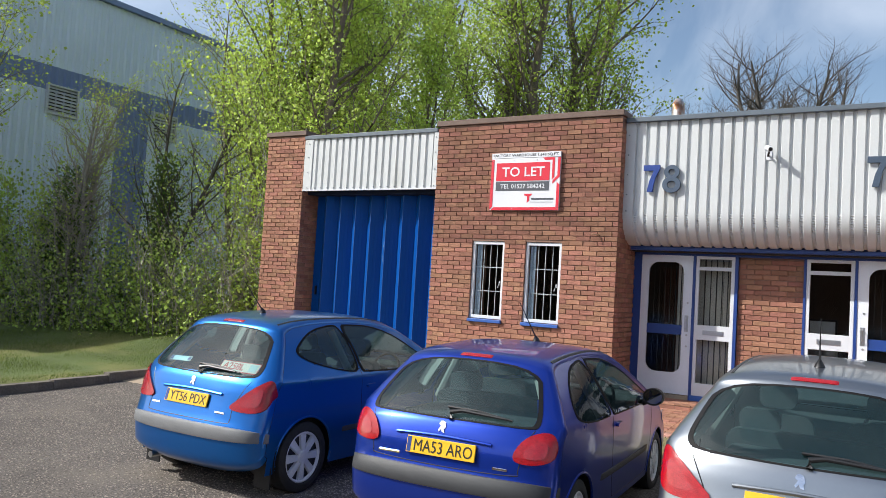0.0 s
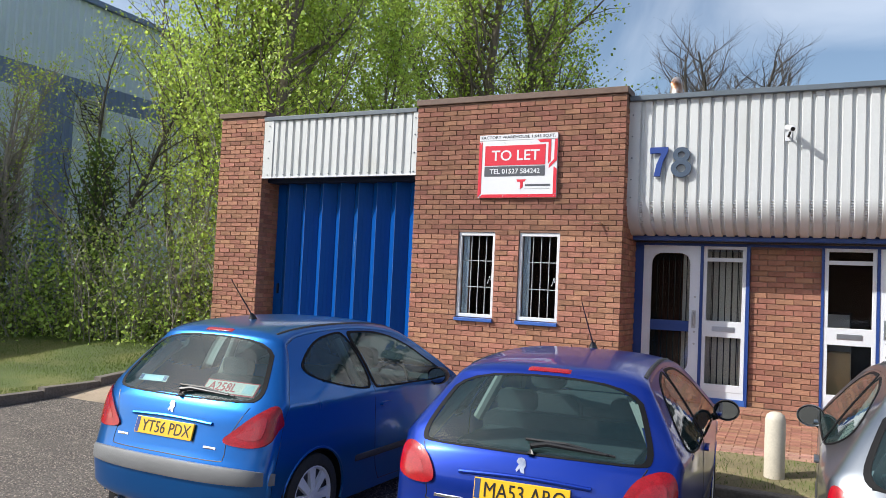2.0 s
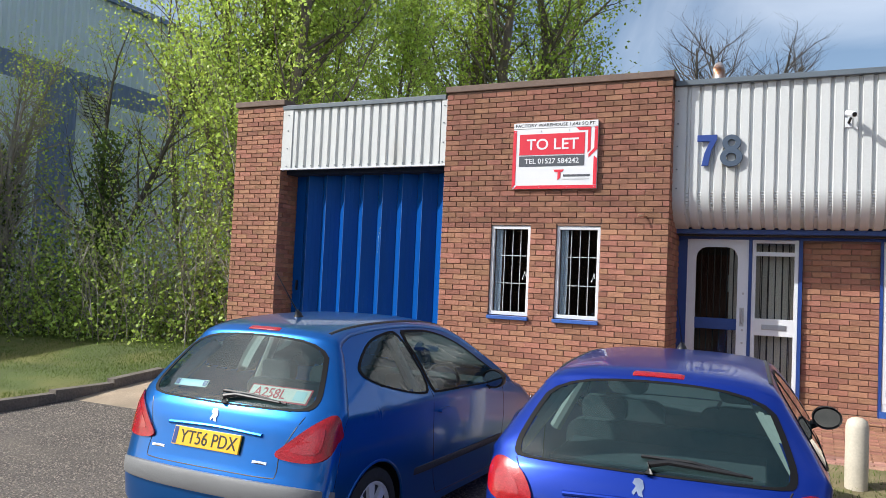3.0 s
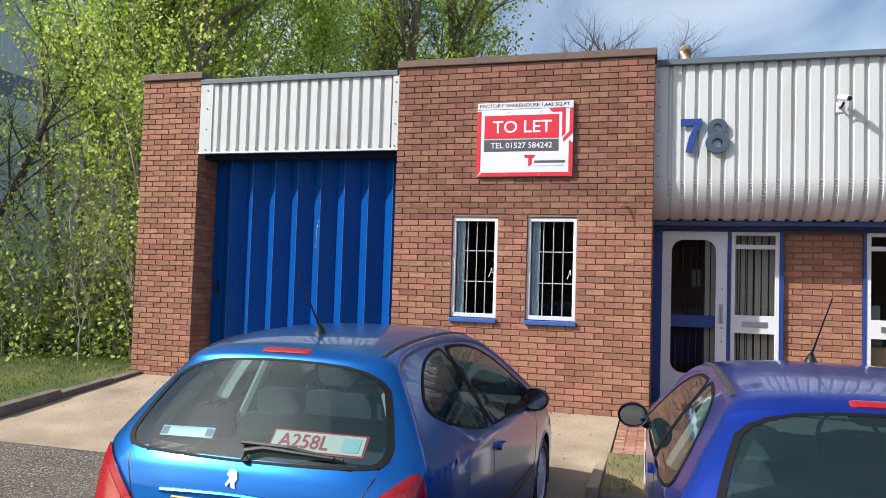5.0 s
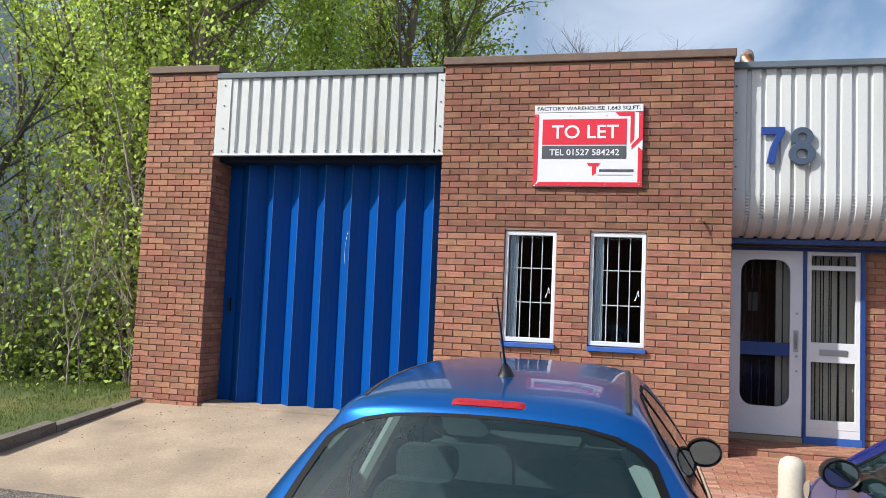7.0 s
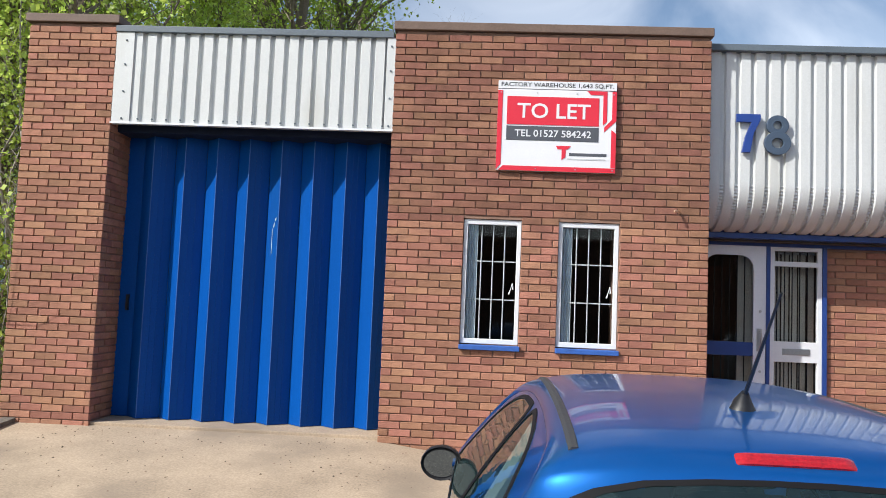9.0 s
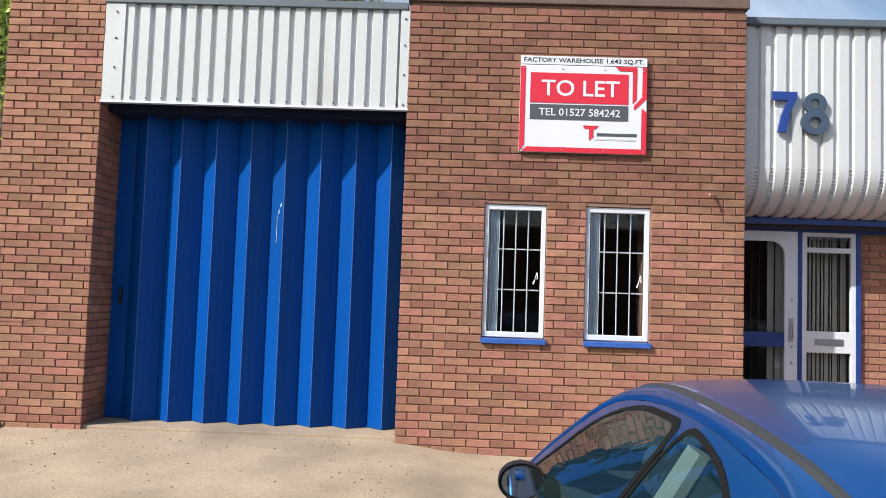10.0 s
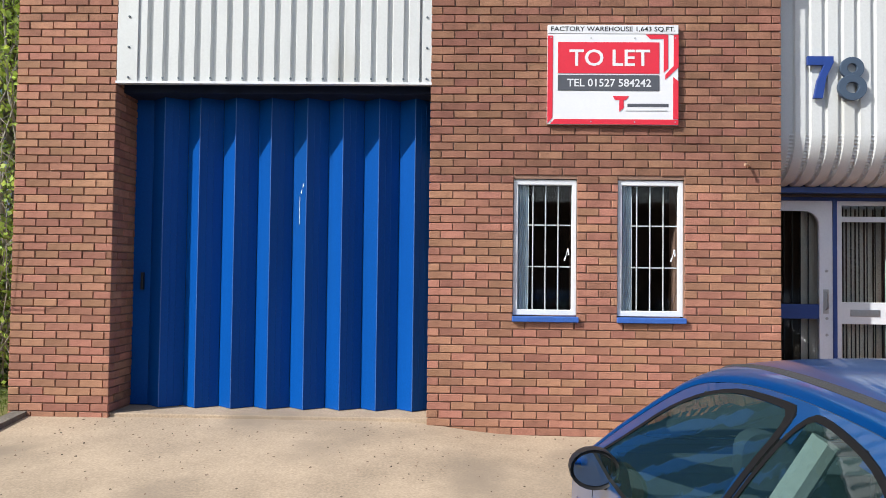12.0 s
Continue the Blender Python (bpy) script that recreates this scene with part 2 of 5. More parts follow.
def part(name, g, material, parent=None, label="", smooth=False, bevel=0.0):
    me = g if isinstance(g, bpy.types.Mesh) else bpy.data.meshes.new(name)
    if me is not g:
        me.from_pydata(g.v, [], g.f)
        bm = bmesh.new()
        bm.from_mesh(me)
        if len(g.v) < 1500:
            bmesh.ops.remove_doubles(bm, verts=bm.verts, dist=0.00002)
        bmesh.ops.recalc_face_normals(bm, faces=bm.faces)
        bm.to_mesh(me)
        bm.free()
    if not me.materials:
        me.materials.append(material)
    if smooth:
        me.shade_smooth()
        me.set_sharp_from_angle(angle=radians(40))
    ob = new(name, me)
    if parent is not None:
        ob.parent = parent
    if label:
        tagged(ob, label)
    if bevel:
        mod = ob.modifiers.new("bevel", "BEVEL")
        mod.width, mod.segments, mod.limit_method = bevel, 2, "ANGLE"
    return ob


def thing(name, label, category, x=0, y=0, z=0, rz=0, group="", kind=""):
    ob = new(name)
    ob.empty_display_size = 0.1
    ob.matrix_world = pose(x, y, z, 0, 0, rz)
    return tagged(ob, label, category, group, kind)


def bx(x0, x1, y0, y1, z0, z1):
    return G().box(x0, x1, y0, y1, z0, z1)


def lettering(name, body, material, parent, width, height, m, depth=0.002, label="", bold=0.012):
    """Words in the built-in font, stretched to a width and height, centred on m's origin in its x-y plane."""
    cu = bpy.data.curves.new(name, "FONT")
    cu.body, cu.extrude, cu.resolution_u, cu.offset = body, 0.01, 3, bold
    tmp = new(name + " curve", cu)
    bpy.context.view_layer.update()
    me = bpy.data.meshes.new_from_object(tmp.evaluated_get(bpy.context.evaluated_depsgraph_get()))
    bpy.data.objects.remove(tmp)
    co = np.array([v.co for v in me.vertices])
    lo, hi = co.min(0), co.max(0)
    co = (co - (lo + hi) / 2) / (hi - lo) * np.array((width, height, depth))
    for v, c in zip(me.vertices, co):
        v.co = m @ Vector(c)
    me.materials.clear()
    return part(name, me, material, parent, label)


def round_rect(x0, x1, z0, z1, r, n=6):
    pts = []
    for cx, cz, a in ((x1 - r, z1 - r, 0), (x0 + r, z1 - r, 90), (x0 + r, z0 + r, 180), (x1 - r, z0 + r, 270)):
        pts += [(cx + r * math.cos(radians(a + 90 * k / n)), cz + r * math.sin(radians(a + 90 * k / n))) for k in range(n + 1)]
    return pts


def pierced(x0, x1, z0, z1, y0, y1, holes):
    """A wall slab facing -y, with square holes (x0, x1, z0, z1) right through."""
    g = G()
    xs = sorted({x0, x1, *[h[0] for h in holes], *[h[1] for h in holes]})
    zs = sorted({z0, z1, *[h[2] for h in holes], *[h[3] for h in holes]})

    def solid(i, k):
        if not (0 <= i < len(xs) - 1 and 0 <= k < len(zs) - 1):
            return False
        cx, cz = (xs[i] + xs[i + 1]) / 2, (zs[k] + zs[k + 1]) / 2
        return not any(h[0] < cx < h[1] and h[2] < cz < h[3] for h in holes)
    for i in range(len(xs) - 1):
        for k in range(len(zs) - 1):
            if not solid(i, k):
                continue
            a, b, c, d = xs[i], xs[i + 1], zs[k], zs[k + 1]
            g.add([(a, y0, c), (b, y0, c), (b, y0, d), (a, y0, d)], [(0, 1, 2, 3)])
            g.add([(a, y1, c), (b, y1, c), (b, y1, d), (a, y1, d)], [(3, 2, 1, 0)])
            for di, dk, q in ((-1, 0, [(a, y0, c), (a, y0, d), (a, y1, d), (a, y1, c)]), (1, 0, [(b, y0, c), (b, y1, c), (b, y1, d), (b, y0, d)]),
                              (0, -1, [(a, y0, c), (a, y1, c), (b, y1, c), (b, y0, c)]), (0, 1, [(a, y0, d), (b, y0, d), (b, y1, d), (a, y1, d)])):
                if not solid(i + di, k + dk):
                    g.add(q, [(0, 1, 2, 3)])
    return g


# ---- the ground ----
def slope(y):
    """Height of the yard: level tarmac, rising to the building."""
    if y < 6.0:
        return 0.0
    if y < 8.1:
        return 0.05 * ((y - 6.0) / 2.1) ** 2
    return 0.05 + 0.30 * min(1, (y - 8.1) / 3.4)


G_HILL = G().grid([[(x, y, -0.06) for y in (-400, -40, 60, 900)] for x in (-900, -60, 60, 900)])
tagged(part("ground", G_HILL, LAWN), "rough green ground around the yard", "ground", kind="structure")
ys = [-40, -20, -8, 0, 4, 6, 6.7, 7.4, 8.1]
tagged(part("road", G().grid([[(x, y, slope(y)) for y in ys] for x in (-10.62, -5, 0, 6, 40)]), TARMAC), "worn pale grey tarmac of the yard", "tarmac", kind="structure")
# concrete apron before the folding door, falling away from the threshold
rows = []
for i in range(25):
    x = -10.62 + 6.64 * i / 24
    row = []
    for k in range(15):
        y = 8.1 + 3.12 * k / 14
        dip = 0.10 * (1 / (1 + math.exp(-(x + 6.55) * 6))) * max(0, (y - 9.3) / 1.9)
        row.append((x, y, 0.05 + 0.32 * ((y - 8.1) / 3.1) - dip))
    rows.append(row)
apron = tagged(part("pavement_apron", G().grid(rows), CONCRETE, smooth=True), "sandy concrete apron with dusty stains", "concrete", kind="structure")
tagged(part("pavement_threshold", bx(-9.88, -6.87, 11.205, 11.74, 0.0, 0.405), CONCRETE, bevel=0.01), "concrete threshold under the folding door", "threshold", kind="structure")
# brick path and step before the entrance
tagged(part("pavement_path", G().grid([[(x, y, 0.14 + 0.13 * (y - 9.4) / 2.0) for y in (9.35, 10.2, 11.42)] for x in (-3.97, -2, 2, 8)]), MORTAR), "red brick path to the entrance", "brick path", kind="structure")
tagged(part("pavement_step", bx(-3.66, 8, 11.42, 12.2, 0.1, 0.34), MORTAR), "low red brick step under the entrance", "step", kind="structure")
tagged(part("pavement_edge", bx(-4.07, -3.975, 8.1, 11.16, 0.0, 0.19), CONCRETE, bevel=0.012), "narrow concrete edging beside the apron", "edging", kind="structure")
tagged(part("ground_strip", G().grid([[(x, y, slope(y) + 0.06) for y in (8.25, 8.8, 9.36)] for x in (-3.97, -1, 3, 8)]), DRY_GRASS), "worn grass strip beside the path", "grass", kind="structure")
tagged(part("kerb_strip", bx(-3.97, 8, 8.1, 8.25, -0.05, 0.13), KERB, bevel=0.02), "low concrete kerb of the grass strip", "kerb", kind="structure")
# lawn with its kerb
rows = [[(x, y, max(0.13, slope(y) + 0.06) + (0.05 * noise.noise((x * 0.4, y * 0.4, 0)) if x < -11.2 else 0)) for y in np.arange(-20, 30, 1.0)] for x in (-40, -30, -24, -20, -18, -16, -15, -14, -13, -12, -11.2, -10.74)]
tagged(part("ground_lawn", G().grid(rows), LAWN, smooth=True), "mown lawn with pale dry patches", "lawn", kind="structure")
kerb = thing("kerb", "weathered concrete kerb along the lawn", "kerb", kind="structure")
kerb_me = None
for i in range(34):
    y = -19.6 + 0.915 * i
    if y > 10.7:
        break
    z = slope(y + 0.45)
    g = G().box(-10.755, -10.62, -0.452, 0.452, -0.1, 0.115)
    k = part("kerb_stone", kerb_me or g, KERB, kerb)
    kerb_me = k.data
    k.matrix_world = pose(0, y + 0.46, z + random.uniform(-0.004, 0.004), 0.5 if y < 8 else 5.2, random.uniform(-0.6, 0.6), 0)


# ---- the unit's front ----
FY = 11.17
wall_main = tagged(part("wall_main", pierced(-6.868, -3.662, 0.18, 4.57, FY + 0.0125, FY + 0.54, [(-6.10, -5.51, 1.36, 2.635), (-5.14, -4.53, 1.36, 2.635)]), MORTAR), "red-brown brick front wall with two small windows", "brick wall", kind="structure")
wall_pier = tagged(part("wall_pier", bx(-10.788, -9.862, FY + 0.0125, FY + 0.6, 0.18, 4.57), MORTAR), "tall red-brown brick pier beside the folding door", "brick pier", kind="structure")
wall_entry = tagged(part("wall_entry", bx(-2.085, -1.2, 12.162, 12.4, 0.2, 2.56), MORTAR), "red brick panel between the two entrances", "brick wall", kind="structure")
tagged(part("wall_entry_far", bx(0.42, 8, 12.15, 12.4, 0.2, 2.56), BRICK), "red brick wall of the next unit", "brick wall", kind="structure")
tagged(part("wall_return", bx(-3.8, -3.674, FY + 0.54, 12.4, 0.18, 4.5), MORTAR), "brick return beside the entrance", "brick wall", kind="structure")
tagged(part("coping_main", bx(-6.9, -3.63, FY - 0.03, FY + 0.4, 4.575, 4.665), COPING, bevel=0.008), "dark brown coping on the brick wall", "coping", kind="structure")
tagged(part("coping_pier", bx(-10.84, -9.82, FY - 0.03, FY + 0.65, 4.575, 4.665), COPING, bevel=0.008), "dark brown coping on the brick pier", "coping", kind="structure")
# closing walls, floor and roof
# two unseen yard walls, added so the glass reflects less bright sky
tagged(part("wall_yard", bx(-40, 30, -16.3, -16.0, 0, 5.0), BRICK), "unseen plain brick wall added to darken reflections", "wall", kind="structure")
tagged(part("wall_yard_east", bx(29.7, 30, -16.0, 11.0, 0, 5.0), BRICK), "unseen plain brick wall added to darken reflections", "wall", kind="structure")
tagged(part("wall_west", bx(-10.788, -10.6, FY + 0.6, 24, 0.0, 4.4), BRICK), "brick side wall of the unit", "wall", kind="structure")
tagged(part("wall_north", bx(-10.79, 8, 24, 24.2, 0, 4.4), BRICK), "brick back wall of the unit", "wall", kind="structure")
tagged(part("wall_east", bx(8, 8.2, 11.3, 24.2, 0, 4.5), BRICK), "brick end wall of the units", "wall", kind="structure")
tagged(part("wall_office", bx(-6.9, -3.7, 14.0, 14.1, 0.35, 4.3), INNER_DIM), "plain inner office wall", "wall", kind="structure")
tagged(part("wall_partition", bx(-6.95, -6.87, 11.72, 14.0, 0.35, 4.3), INNER_DIM), "inner partition beside the folding door", "wall", kind="structure")
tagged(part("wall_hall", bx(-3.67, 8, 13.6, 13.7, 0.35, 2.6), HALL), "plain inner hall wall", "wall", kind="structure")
tagged(part("floor", bx(-10.6, 8, 11.75, 24, 0.28, 0.345), INNER_DIM), "inner floor darkened for dimness", "floor", kind="structure")
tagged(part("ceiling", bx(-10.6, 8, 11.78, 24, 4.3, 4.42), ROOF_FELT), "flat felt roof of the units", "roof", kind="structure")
tagged(part("ceiling_hall", bx(-3.66, 8, 11.95, 13.6, 2.58, 2.64), INNER_DIM), "entrance ceiling", "ceiling", kind="structure")


def rib(x, pitch=0.152, d=0.034):
    """Depth of trapezoid ribs at x."""
    p = (x / pitch) % 1.0
    for a, b, u, w in ((0, 0.08, 0, d), (0.08, 0.30, d, d), (0.30, 0.38, d, 0), (0.38, 1.0, 0, 0)):
        if p < b + 1e-9:
            return u + (w - u) * (p - a) / (b - a)
    return 0.0


def rib_xs(x0, x1, pitch=0.152):
    xs, n = [x0], math.floor(x0 / pitch)
    while n * pitch < x1:
        xs += [pitch * (n + f) for f in (0, 0.08, 0.30, 0.38) if x0 < pitch * (n + f) < x1]
        n += 1
    return xs + [x1]


# ribbed white panel over the folding door
panel = thing("cladding_panel", "white ribbed steel panel above the folding door", "cladding", kind="structure")
xs = rib_xs(-9.66, -6.96)
part("sheet", G().grid([[(x, FY + 0.02 + rib(x), z) for z in (3.53, 4.49)] for x in xs]), CLAD, panel)
for a, b in ((-9.855, -9.655), (-6.965, -6.872)):
    part("flashing", bx(a, b, FY + 0.004, FY + 0.03, 3.515, 4.49), CLAD, panel, bevel=0.004)
part("backing", bx(-9.85, -6.875, FY + 0.07, FY + 0.16, 3.56, 4.5), BLUE_TRIM, panel)
part("drip_edge", bx(-9.86, -6.872, FY + 0.0, FY + 0.062, 3.505, 3.528), WHITE, panel)
part("top_trim", bx(-9.86, -6.9, FY - 0.01, FY + 0.4, 4.49, 4.56), TRIM_GREY, panel, "slate grey edge trim", bevel=0.006)
bolt_me = None
for i in range(18):
    for z in (3.56,):
        x = -9.62 + i * 0.152
        b = part("bolt", bolt_me or G().tube([(0, 0.0, 0), (0, -0.012, 0)], [0.011, 0.009], 7), TRIM_GREY, panel)
        bolt_me = b.data
        b.location = (x + 0.05, FY + 0.02, z)
for x in (-9.74, -6.92):
    for z in (3.56, 3.85, 4.14, 4.4):
        b = part("bolt", bolt_me, TRIM_GREY, panel)
        b.location = (x, FY + 0.004, z)
tagged(part("lintel", bx(-9.86, -6.87, FY + 0.17, FY + 0.58, 3.45, 3.54), LINTEL), "steel lintel coloured as the shaded gap over the folding door", "lintel", kind="structure")

# folding door
door = thing("folding_door", "tall blue steel folding door, closed and scuffed", "door", kind="structure")
VALLEY, RIDGE = 11.655, 11.51
ridges = [-9.51 + 0.353 * i for i in range(8)]
zig = [(-9.86, VALLEY)]
for r in ridges:
    zig += [(r - 0.165, VALLEY), (r, RIDGE)]
zig += [(-6.87, VALLEY + 0.02)]
for (xa, ya), (xb, yb) in zip(zig[:-1], zig[1:]):
    d = Vector((xb - xa, yb - ya, 0)).normalized()
    n = Vector((-d.y, d.x, 0)) * 0.012
    a, b = Vector((xa, ya, 0)) + d * 0.002, Vector((xb, yb, 0)) - d * 0.002
    leaf = G().prism([(0, 0.41), (1, 0.41), (1, 3.45), (0, 3.45)], lambda u, z, w: (*((a + (b - a) * u) + n * w).xy, z), 1.0)
    pl = part("panel", leaf, BLUE, door)
    # shallow pressed swages on the broad faces
    if yb > ya and (b - a).length > 0.15:
        for u in (0.33, 0.6):
            p = a + (b - a) * u
            part("swage", G().tube([(p.x, p.y, 0.45), (p.x, p.y, 3.4)], [0.004, 0.004], 6), BLUE, pl)
# fold edges in the lighter blue, a painted highlight up to the top
for r in ridges:
    part("hinge_edge", G().tube([(r, RIDGE - 0.002, 0.41), (r, RIDGE - 0.002, 3.45)], [0.005, 0.005], 6), BLUE_WORN_LIT, door)
part("latch", bx(-9.76, -9.735, VALLEY - 0.04, VALLEY - 0.003, 1.55, 1.72), BLACK, door, "small black latch")

for a, b, z0, z1 in ((-8.135, -8.131, 2.2, 2.5), (-8.12, -8.108, 2.50, 2.56), (-8.10, -8.085, 2.57, 2.62), (-8.43, -8.42, 0.7, 0.72)):
    a, b = a - 0.043, b - 0.043
    yy = VALLEY - (0.145 / 0.165) * (a - (ridges[4] - 0.165))
    part("scratch", G().add([(a, yy - 0.004, z0), (b, yy - 0.004 - (b - a) * 0.88, z0 + 0.02), (b, yy - 0.004 - (b - a) * 0.88, z1), (a, yy - 0.004, z1 - 0.03)], [(0, 1, 2, 3)]), VENT, door, "pale scratch in the paint")


# windows with white bars
def window(name, x0, x1):
    w = thing(name, "small white-framed window with white security bars", "window", kind="structure")
    z0, z1, y = 1.372, 2.63, FY + 0.03
    fr = part("window_frame", pierced(x0 + 0.003, x1 - 0.003, z0, z1, y, y + 0.06, [(x0 + 0.045, x1 - 0.045, z0 + 0.05, z1 - 0.05)]), WHITE, w, bevel=0.005)
    part("pane", bx(x0 + 0.045, x1 - 0.045, y + 0.04, y + 0.044, z0 + 0.05, z1 - 0.05), PANE, w).visible_shadow = False
    for i in range(3):
        bx_ = x0 + 0.06 + (x1 - x0 - 0.12) * (i + 1) / 4 + 0.012
        part("bar", G().tube([(bx_, y + 0.062, z0 + 0.04), (bx_, y + 0.062, z1 - 0.04)], [0.0065] * 2, 8), WHITE, w)
    for i in range(2):
        zz = z0 + 0.05 + (z1 - z0 - 0.1) * (0.345 + 0.335 * i)
        part("crossbar", bx(x0 + 0.04, x1 - 0.04, y + 0.066, y + 0.076, zz - 0.006, zz + 0.006), WHITE, w)
    part("window_sill", bx(x0 - 0.005, x1 + 0.012, FY - 0.045, FY + 0.09, 1.312, 1.362), SILL_BLUE, w, "blue painted sill", bevel=0.006)
    part("latch", G().tube([(x1 - 0.07, y + 0.03, 1.93), (x1 - 0.075, y + 0.025, 1.99), (x1 - 0.11, y + 0.02, 1.88)], [0.008] * 3, 6), WHITE, w)
    # the curtain hangs inside
    c = []
    for i in range(13):
        xx = x0 + 0.05 + 0.10 * i / 12
        c.append([(xx, FY + 0.108 + 0.012 * math.sin(i * 1.9), z) for z in (1.4, 2.62)])
    part("curtain", G().grid(c), CURTAIN, w, "pale blue hanging curtain", smooth=True)
    return w


window("window_1", -6.10, -5.51)
window("window_2", -5.14, -4.53)

# the letting board
sign = thing("letting_board", "white and red letting board on the brick wall", "sign", -5.2, FY - 0.03, 3.5975)
SX = pose(0, 0, 0, 90, 0, 0)
part("board", bx(-0.60, 0.60, -0.012, 0.028, -0.4625, 0.375), SIGN_WHITE, sign, bevel=0.003)
part("header_strip", bx(-0.60, 0.60, -0.014, 0.028, 0.38, 0.4625), SIGN_WHITE, sign, bevel=0.003)


def at(x, z, y=-0.018):
    return pose(x, y, z, 90, 0, 0)


lettering("lettering", "FACTORY WAREHOUSE 1,643 SQ.FT.", BLACK, sign, 1.14, 0.052, at(0, 0.42, -0.0155))


def flat(outline, d=0.004, y=-0.0125):
    return G().prism(outline, lambda a, b, w: (a, y - w, b), d)


part("red_border", flat([(-0.60, 0.36), (-0.552, 0.36), (-0.552, -0.40), (-0.60, -0.46)]), SIGN_RED, sign)
part("red_border", flat([(-0.53, -0.415), (0.60, -0.415), (0.60, -0.4625), (-0.575, -0.4625)]), SIGN_RED, sign)
part("red_border", flat([(0.552, -0.41), (0.60, -0.41), (0.60, -0.06), (0.552, -0.02)]), SIGN_RED, sign)
part("red_panel", flat([(-0.505, 0.30), (0.425, 0.30), (0.425, 0.01), (-0.505, 0.01)]), SIGN_RED, sign)
part("grey_panel", flat([(-0.505, -0.005), (0.425, -0.005), (0.425, -0.15), (-0.505, -0.15)]), SIGN_GREY, sign)
part("red_chevron", flat([(0.30, 0.372), (0.505, 0.372), (0.505, 0.06), (0.465, 0.02), (0.465, 0.332), (0.34, 0.332)]), SIGN_RED, sign)
part("red_chevron", flat([(0.53, 0.372), (0.60, 0.372), (0.60, 0.07), (0.48, -0.045), (0.48, 0.0), (0.556, 0.085), (0.556, 0.372)]), SIGN_RED, sign)
lettering("lettering", "TO LET", SIGN_WHITE, sign, 0.74, 0.155, at(-0.03, 0.155))
lettering("lettering", "TEL 01527 584242", SIGN_WHITE, sign, 0.77, 0.072, at(-0.035, -0.078))
part("emblem", flat([(0.0, -0.20), (0.15, -0.20), (0.12, -0.235), (0.10, -0.235), (0.10, -0.31), (0.06, -0.345), (0.06, -0.235), (0.02, -0.235)]), SIGN_RED, sign)
part("name_bar", flat([(0.135, -0.270), (0.51, -0.270), (0.51, -0.298), (0.135, -0.298)], 0.003), SIGN_GREY, sign)
part("small_print", flat([(0.12, -0.325), (0.50, -0.325), (0.50, -0.338), (0.12, -0.338)], 0.003), VENT, sign)
for x in (-0.57, -0.2, 0.2, 0.57):
    for z in (0.34, -0.44):
        part("screw", G().tube([(x, -0.012, z), (x, -0.02, z)], [0.008, 0.007], 7), STEEL, sign)

# overflow pipe out of the wall
pipe = thing("overflow_pipe", "thin copper overflow pipe out of the brick wall", "pipe", -4.0, FY, 2.765)
part("tube", G().tube([(0.07, 0.05, 0.0), (0.05, -0.03, 0.0), (0.0, -0.10, 0.0), (-0.02, -0.11, 0.0)], [0.012] * 4, 8), mat("pale copper", (0.55, 0.36, 0.24), 0.4, 0.4), pipe, smooth=True)

# ---- the curved white fascia over the entrances ----
fascia = thing("curved_fascia", "white ribbed steel fascia curving under above the entrances", "fascia", kind="structure")
path = [(11.36, z, 0.0) for z in (4.49, 3.9, 3.3, 3.13)]
R = 0.47
for i in range(1, 41):
    a = radians(92 * i / 40)
    path.append((11.36 + R * (1 - math.cos(a)), 3.13 - R * math.sin(a), 1.0))
xs = rib_xs(-3.50, 8.0)
rows = []
for x in xs:
    row = []
    for i, (y, z, curved) in enumerate(path):
        a = radians(92 * max(0, i - 3) / 40)
        h = rib(x)
        if curved and h > 0.02 and i % 2:
            h -= 0.012
        row.append((x, y + h * math.cos(a), z + h * math.sin(a)))
    rows.append(row)
part("sheet", G().grid(rows), CLAD, fascia)
edge = [(y - 0.004, z) for y, z, c in path[::2]]
part("end_flashing", G().grid([[(x, y, z) for y, z in edge] for x in (-3.655, -3.50)]), CLAD, fascia, "plain bolted end strip", smooth=True)
for z in (4.3, 4.0, 3.7, 3.4, 3.15):
    b = part("bolt", bolt_me, TRIM_GREY, fascia)
    b.location = (-3.6, 11.353, z)
part("top_trim", bx(-3.64, 8, 11.30, 11.8, 4.49, 4.56), TRIM_GREY, fascia, "slate grey edge trim", bevel=0.006)
part("soffit", bx(-3.66, 8, 11.82, 12.2, 2.60, 2.655), BLUE_TRIM, fascia, "dark blue soffit beam")
part("backing", bx(-3.66, 8, 11.9, 12.0, 2.655, 4.49), BLUE_TRIM, fascia)
part("head_beam", bx(-3.66, 8, 12.09, 12.2, 2.545, 2.60), BLUE_TRIM, fascia)


def ring(outer, inner, put, depth):
    """A plate with one hole; both outlines have as many points."""
    g, n = G(), len(outer)
    for d in (0, depth):
        g.add([put(a, b, d) for a, b in outer] + [put(a, b, d) for a, b in inner], [(i, (i + 1) % n, (i + 1) % n + n, i + n) for i in range(n)])
    for o in (outer, inner):
        g.add([put(a, b, 0) for a, b in o] + [put(a, b, depth) for a, b in o], [(i, (i + 1) % n, (i + 1) % n + n, i + n) for i in range(n)])
    return g


def oval(cx, cz, rx, rz, n=28):
    return [(cx + rx * math.cos(2 * math.pi * k / n), cz + rz * math.sin(2 * math.pi * k / n)) for k in range(n)]


